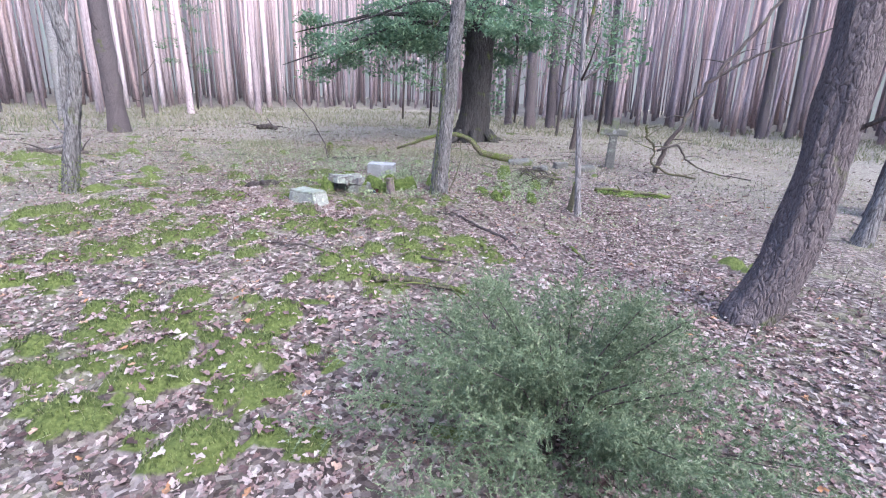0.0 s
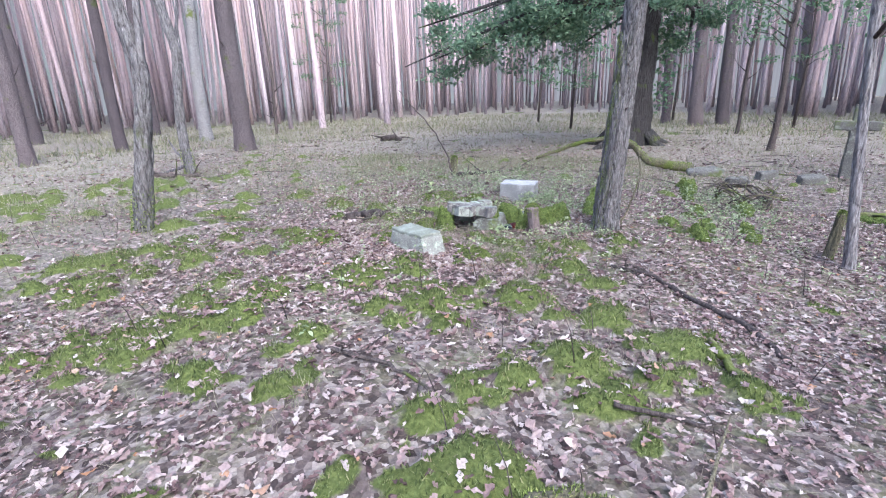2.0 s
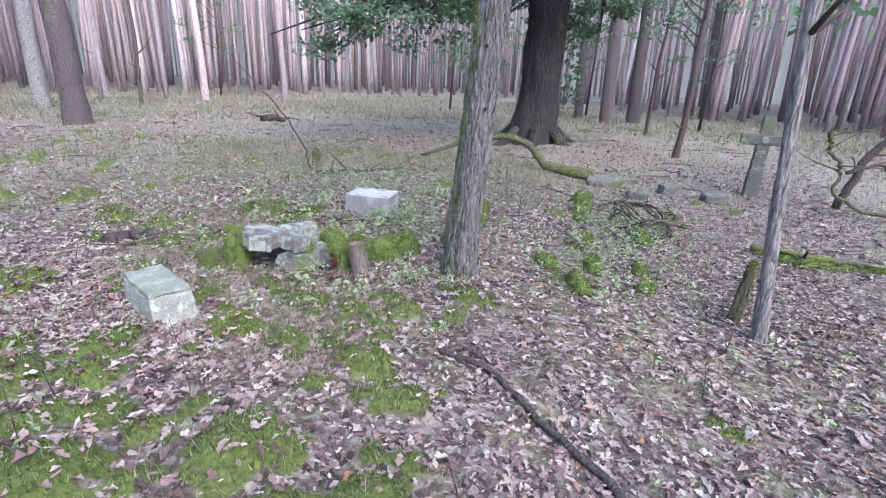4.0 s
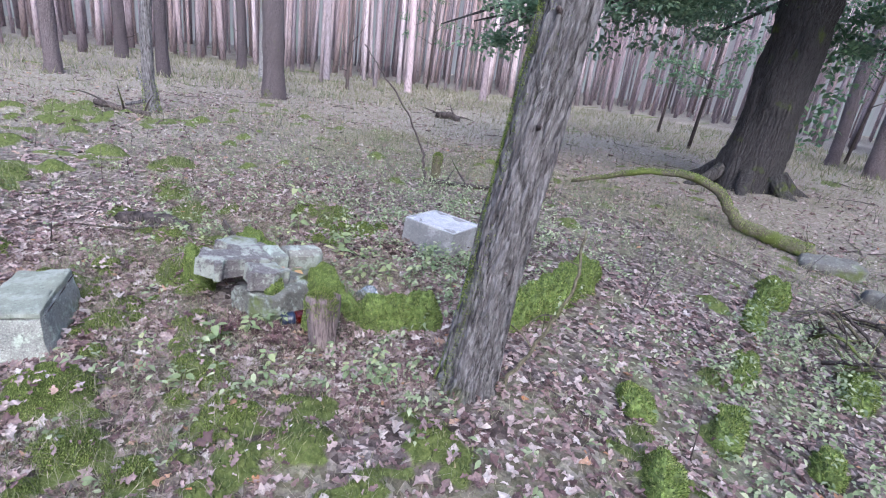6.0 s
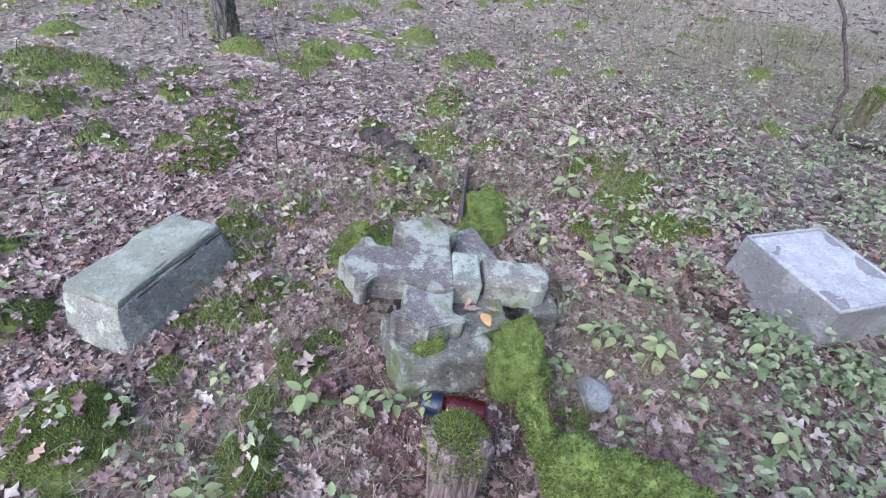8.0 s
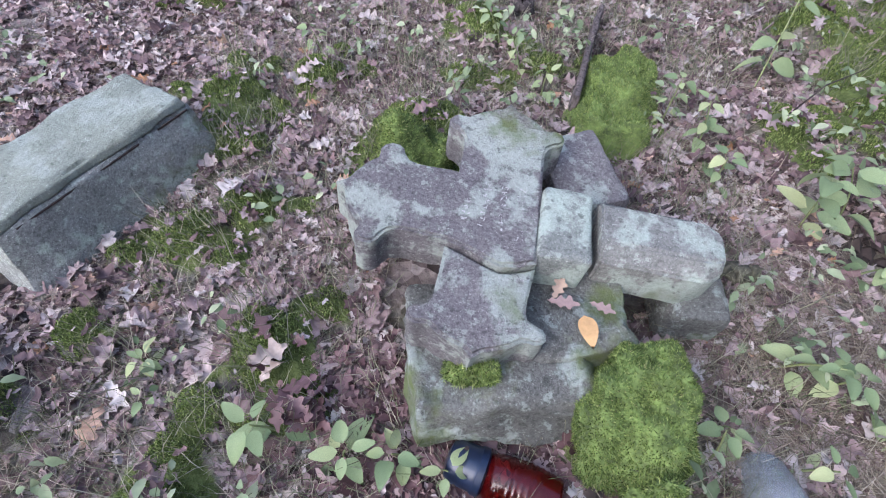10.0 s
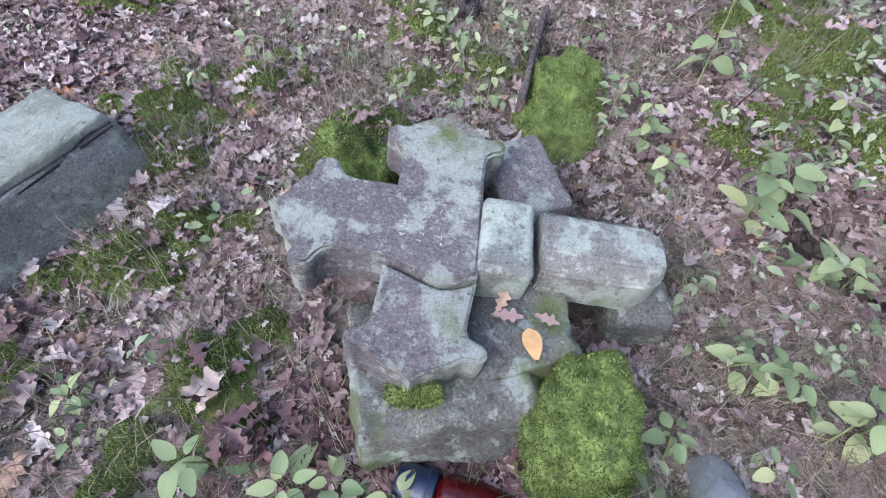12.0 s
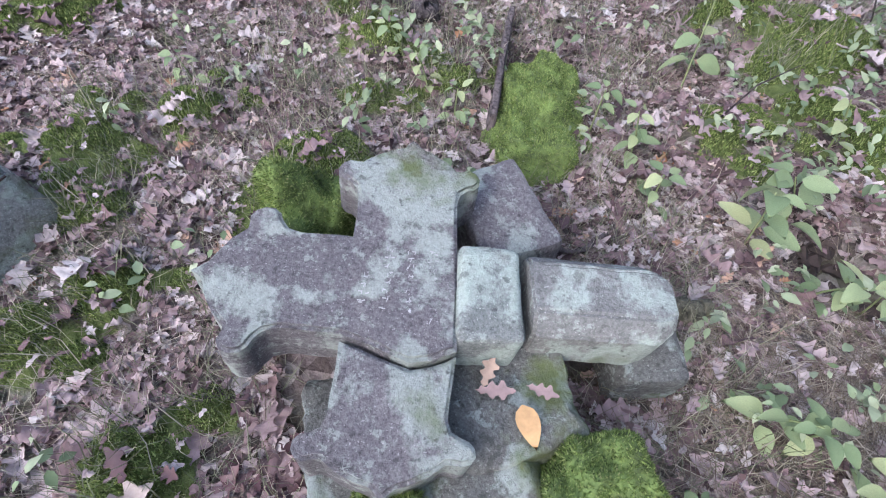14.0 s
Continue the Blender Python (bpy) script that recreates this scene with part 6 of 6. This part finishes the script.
litter("leaf_litter_far", "scattered brown oak leaves on the clearing floor", 41000, (-16, 10, -1, 24), 0, (0.05, 0.10), 3, 0.5, 0.015, (-4.5, 2.6, 0.2, 9.5), 0.7)


M_WETLEAF = leafy("wet_leaves", [(0.0, (0.045, 0.02, 0.022)), (0.6, (0.11, 0.058, 0.062)), (1.0, (0.2, 0.115, 0.115))], 0.5, 0.05)


def wet_leaves():
    """Dark sodden leaves packed between the plinth, the lantern and the stump."""
    r = np.random.default_rng(14)
    n = 900
    x, y = np.r_[r.normal(-1.47, 0.10, 500), r.normal(-1.62, 0.08, 400)], np.r_[r.normal(7.17, 0.15, 500), r.normal(6.98, 0.1, 400)]
    k = clear_of_stones(x, y)
    x, y = x[k], y[k]
    n = len(x)
    t, f = oak_leaf(2)
    T = np.broadcast_to(t, (n, len(t), 3)).copy()
    T[..., 2] = r.normal(0.3, 0.4, n)[:, None] * np.abs(T[..., 1]) + r.normal(0, 0.4, n)[:, None] * T[..., 0] ** 2
    V, F = scatter(T, f, np.stack([x, y, ground_height(x, y) + 0.008 + 0.02 * r.random(n)], 1), r.random(n) * 6.283, r.normal(0, 0.25, n), r.normal(0, 0.25, n), r.uniform(0.03, 0.075, n))
    tagged(link_mesh("wet_leaves", V, F, M_WETLEAF), "dark reddish wet leaves packed round the plinth", "leaf litter", kind="stuff")


wet_leaves()
litter("leaf_crumbs", "small broken leaf pieces between the fallen leaves", 34000, (-3.3, -0.8, 5.8, 8.6), 0, (0.012, 0.034), 4, 0.4, 0.012)
litter("leaf_crumbs_path", "small dark broken leaf pieces on the forest floor", 30000, (-4.2, 2.4, 0.8, 9.0), 0, (0.015, 0.036), 5, 0.4, 0.010, (-3.3, -0.8, 5.8, 8.6))


def blades():
    """Moss shoots on the ground cushions, thin grass, dry needles and twiglets."""
    r = np.random.default_rng(9)
    for nm, box, n, ln in [("ground_moss", (-5.0, 2.6, 0.3, 8.8), 270000, 0.02), ("cushion_moss", (-3.2, -1.0, 5.9, 8.8), 850000, 0.0068)]:
        x, y = r.uniform(box[0], box[1], n), r.uniform(box[2], box[3], n)
        m = moss_at(x, y)
        k = (m + 0.7 * (r.random(n) - 0.5) > 0.5) & clear_of_stones(x, y)
        if ln > 0.015:
            k &= ~((x > -3.2) & (x < -1.0) & (y > 5.9) & (y < 8.8))
        x, y = x[k], y[k]
        n = len(x)
        D = np.stack([r.normal(0, 0.4, n), r.normal(0, 0.4, n), np.ones(n)], 1)
        D /= np.linalg.norm(D, axis=1)[:, None]
        V, F = shoots(np.stack([x, y, ground_height(x, y)], 1), D, ln, r)
        tagged(link_mesh(nm, V, F, M_MOSSDULL if nm == "ground_moss" else M_MOSS), "short green moss cushions on the ground", "moss", kind="stuff")
    # grass
    n = 3000
    x, y = r.uniform(-13, 8, n), r.uniform(1.0, 22, n)
    extra = 1700
    x, y = np.r_[x, r.uniform(-6, 0, 2600), r.uniform(-7, 0.3, 1500)], np.r_[y, r.uniform(7.5, 13, 2600), r.uniform(3.5, 8, 1500)]
    x, y = np.r_[x, r.uniform(-3.2, -1.0, extra), r.normal(-1.5, 0.05, 90), r.normal(-1.75, 0.2, 240)], np.r_[y, r.uniform(5.8, 8.6, extra), r.normal(8.68, 0.16, 90), r.normal(8.44, 0.04, 240)]
    g = vnoise(x, y, 0.8, 40) + 0.25 * sm(y, 6, 12)
    k = (g > 0.44) & clear_of_stones(x, y)
    x, y = x[k], y[k]
    far = np.hypot(x + 1.5, y - 6) > 5
    per = 12
    sp = np.repeat(np.where(far, 0.12, 0.035), per)
    bx = np.repeat(x, per) + r.normal(0, 1, len(x) * per) * sp
    by = np.repeat(y, per) + r.normal(0, 1, len(x) * per) * sp
    n = len(bx)
    t = np.array([(0, 0.008, 0), (0, -0.008, 0), (0.12, 0.006, 0.55), (0.12, -0.006, 0.55), (0.5, 0, 0.85)])
    V, F = scatter(t, [(0, 1, 2), (1, 3, 2), (2, 3, 4)], np.stack([bx, by, ground_height(bx, by) - 0.005], 1), r.random(n) * 6.283, r.normal(0, 0.4, n), r.normal(0, 0.4, n), r.uniform(0.05, 0.13, n) * np.repeat(np.where(far, 1.5, 1.0), per))
    tagged(link_mesh("thin_grass", V, F, M_GRASS), "sparse thin grass tufts among the leaves", "grass", kind="stuff")
    n = 130000
    x, y = np.r_[r.uniform(-16, 9, 80000), r.uniform(-9, 3, 50000)], np.r_[r.uniform(3, 26, 80000), r.uniform(3, 13, 50000)]
    k = clear_of_stones(x, y) & (r.random(n) < sm(np.hypot(x + 1, y - 5), 0.8, 6) * (0.3 + 0.9 * vnoise(x, y, 0.5, 12)) * (0.25 + 1.1 * vnoise(x, y, 2.3, 52)))
    x, y = x[k], y[k]
    n = len(x)
    t = np.array([(0, 0.05, 0), (0, -0.05, 0), (0.35, 0, 0.8)])
    V, F = scatter(t, [(0, 1, 2)], np.stack([x, y, ground_height(x, y) - 0.01], 1), r.random(n) * 6.283, r.normal(0, 0.5, n), r.normal(0, 0.5, n), r.uniform(0.5, 1.1, n) * np.interp(np.hypot(x + 1.5, y - 5), [2, 9], [0.055, 0.13]))
    tagged(link_mesh("short_grass", V, F, M_GRASS), "short pale grass over the far clearing", "grass", kind="stuff")
    n = 60000
    a, d = r.uniform(-1.25, 1.6, n), 5 + 22 * r.random(n) ** 0.6
    x, y = -d * np.sin(a), 5 + d * np.cos(a)
    k = (np.hypot(x, y - 5) > 14) & (r.random(n) < 0.25 + vnoise(x, y, 0.6, 44))
    x, y = x[k], y[k]
    n = len(x)
    V, F = scatter(t, [(0, 1, 2)], np.stack([x, y, ground_height(x, y) - 0.01], 1), r.random(n) * 6.283, r.normal(0, 0.4, n), r.normal(0, 0.4, n), r.uniform(0.12, 0.3, n))
    tagged(link_mesh("edge_grass", V, F, M_GRASS), "pale tufted grass along the edge of the woods", "grass", kind="stuff")
    # dry stalks
    n = 420
    x, y = r.uniform(-9, 6, n), r.uniform(2.5, 16, n)
    k = clear_of_stones(x, y) & (np.hypot(x + 1.6, y - 7.0) > 1.3) & (np.hypot(x + 1.79, y - 8.73) > 0.5)
    bits = []
    for px, py in zip(x[k], y[k]):
        h = r.uniform(0.08, 0.32)
        d = r.normal(0, 0.3, 2) * h
        bits.append(as_tris(*tube([(px, py, gz(px, py) - 0.01), (px + d[0] * 0.4, py + d[1] * 0.4, gz(px, py) + h * 0.6), (px + d[0], py + d[1], gz(px, py) + h)], [0.003, 0.0024, 0.0012], 4)))
    tagged(link_mesh("dry_stalks", *join(bits), M_TWIG), "thin dry stalks standing in the leaf litter", "stalks", kind="stuff")
    # twigs dropped all over the clearing
    bits = []
    for _ in range(240):
        px, py = r.uniform(-13, 8), r.uniform(8.5, 21)
        a, ln, q = r.random() * 3.142, r.uniform(0.15, 0.6), r.uniform(0.005, 0.011)
        ends = [(px + ln * f * math.cos(a + 0.25 * f), py + ln * f * math.sin(a + 0.25 * f)) for f in (0, 0.35, 0.7, 1)]
        bits.append(as_tris(*tube([(ex, ey, gz(ex, ey) + 0.006 + 0.02 * r.random()) for ex, ey in ends], [q, q, q * 0.8, q * 0.4], 5)))
    tagged(link_mesh("dropped_twigs", *join(bits), M_TWIG), "thin dark dead twigs strewn over the clearing", "twigs", kind="stuff")
    # needles
    x, y = np.r_[r.uniform(-3.4, -0.7, 42000), r.uniform(-4, 2.5, 22000), r.normal(-1.65, 0.2, 9000)], np.r_[r.uniform(5.7, 8.7, 42000), r.uniform(0.5, 7, 22000), r.normal(7.98, 0.22, 9000)]
    k = clear_of_stones(x, y) & (moss_at(x, y) < 0.4)
    x, y = x[k], y[k]
    n = len(x)
    t = np.array([(-0.5, 0.0048, 0), (-0.5, -0.0048, 0), (0, -0.0048, 0.06), (0, 0.0048, 0.06), (0.5, 0, 0)])
    V, F = scatter(t, [(0, 1, 2), (0, 2, 3), (3, 2, 4)], np.stack([x, y, ground_height(x, y) + 0.008 + 0.02 * r.random(n)], 1), r.random(n) * 6.283, r.normal(0, 0.25, n), r.normal(0, 0.3, n), r.uniform(0.05, 0.12, n))
    tagged(link_mesh("dry_needles", V, F, M_NEEDLE), "dry pine needles and grass straws on the ground", "needles", kind="stuff")


blades()


def lone_leaf(x, y, z, yaw, size, col, label):
    t, f = oak_leaf(2)
    t = t.copy()
    t[:, 2] = 0.3 * np.abs(t[:, 1]) + 0.12 * t[:, 0] ** 2
    ob = link_mesh("fallen_leaf", t * size, f, col)
    ob.matrix_world = pose(x, y, z, random.uniform(-8, 8), random.uniform(-8, 8), yaw)
    tagged(ob, label, "leaf", "leaves on the plinth")


def oval_leaf(x, y, z, yaw, size, col, label):
    ob = link_mesh("fallen_leaf", *(lambda v, f: (v * size, f))(*leaf_blade(1.0, 0.27, 0.1, 0.08)), col)
    ob.matrix_world = pose(x, y, z, 0, -4, yaw)
    tagged(ob, label, "leaf", "leaves on the plinth")


M_ORANGE = plain("orange_leaf", (0.44, 0.265, 0.115), 0.7)
M_PINKLEAF = plain("pinkish_leaf", (0.27, 0.185, 0.17), 0.7)
M_TANLEAF = plain("tan_leaf", (0.33, 0.235, 0.175), 0.7)
oval_leaf(-1.785, 7.35, 0.178, 5, 0.065, M_ORANGE, "orange fallen leaf lying on the plinth")
lone_leaf(-1.81, 7.315, 0.18, 80, 0.06, M_PINKLEAF, "pinkish brown leaf lying on the plinth")
lone_leaf(-1.84, 7.31, 0.182, 150, 0.055, M_TANLEAF, "tan dry leaf lying on the plinth")
lone_leaf(-1.80, 7.385, 0.178, 60, 0.05, M_PINKLEAF, "pinkish brown leaf lying on the plinth")
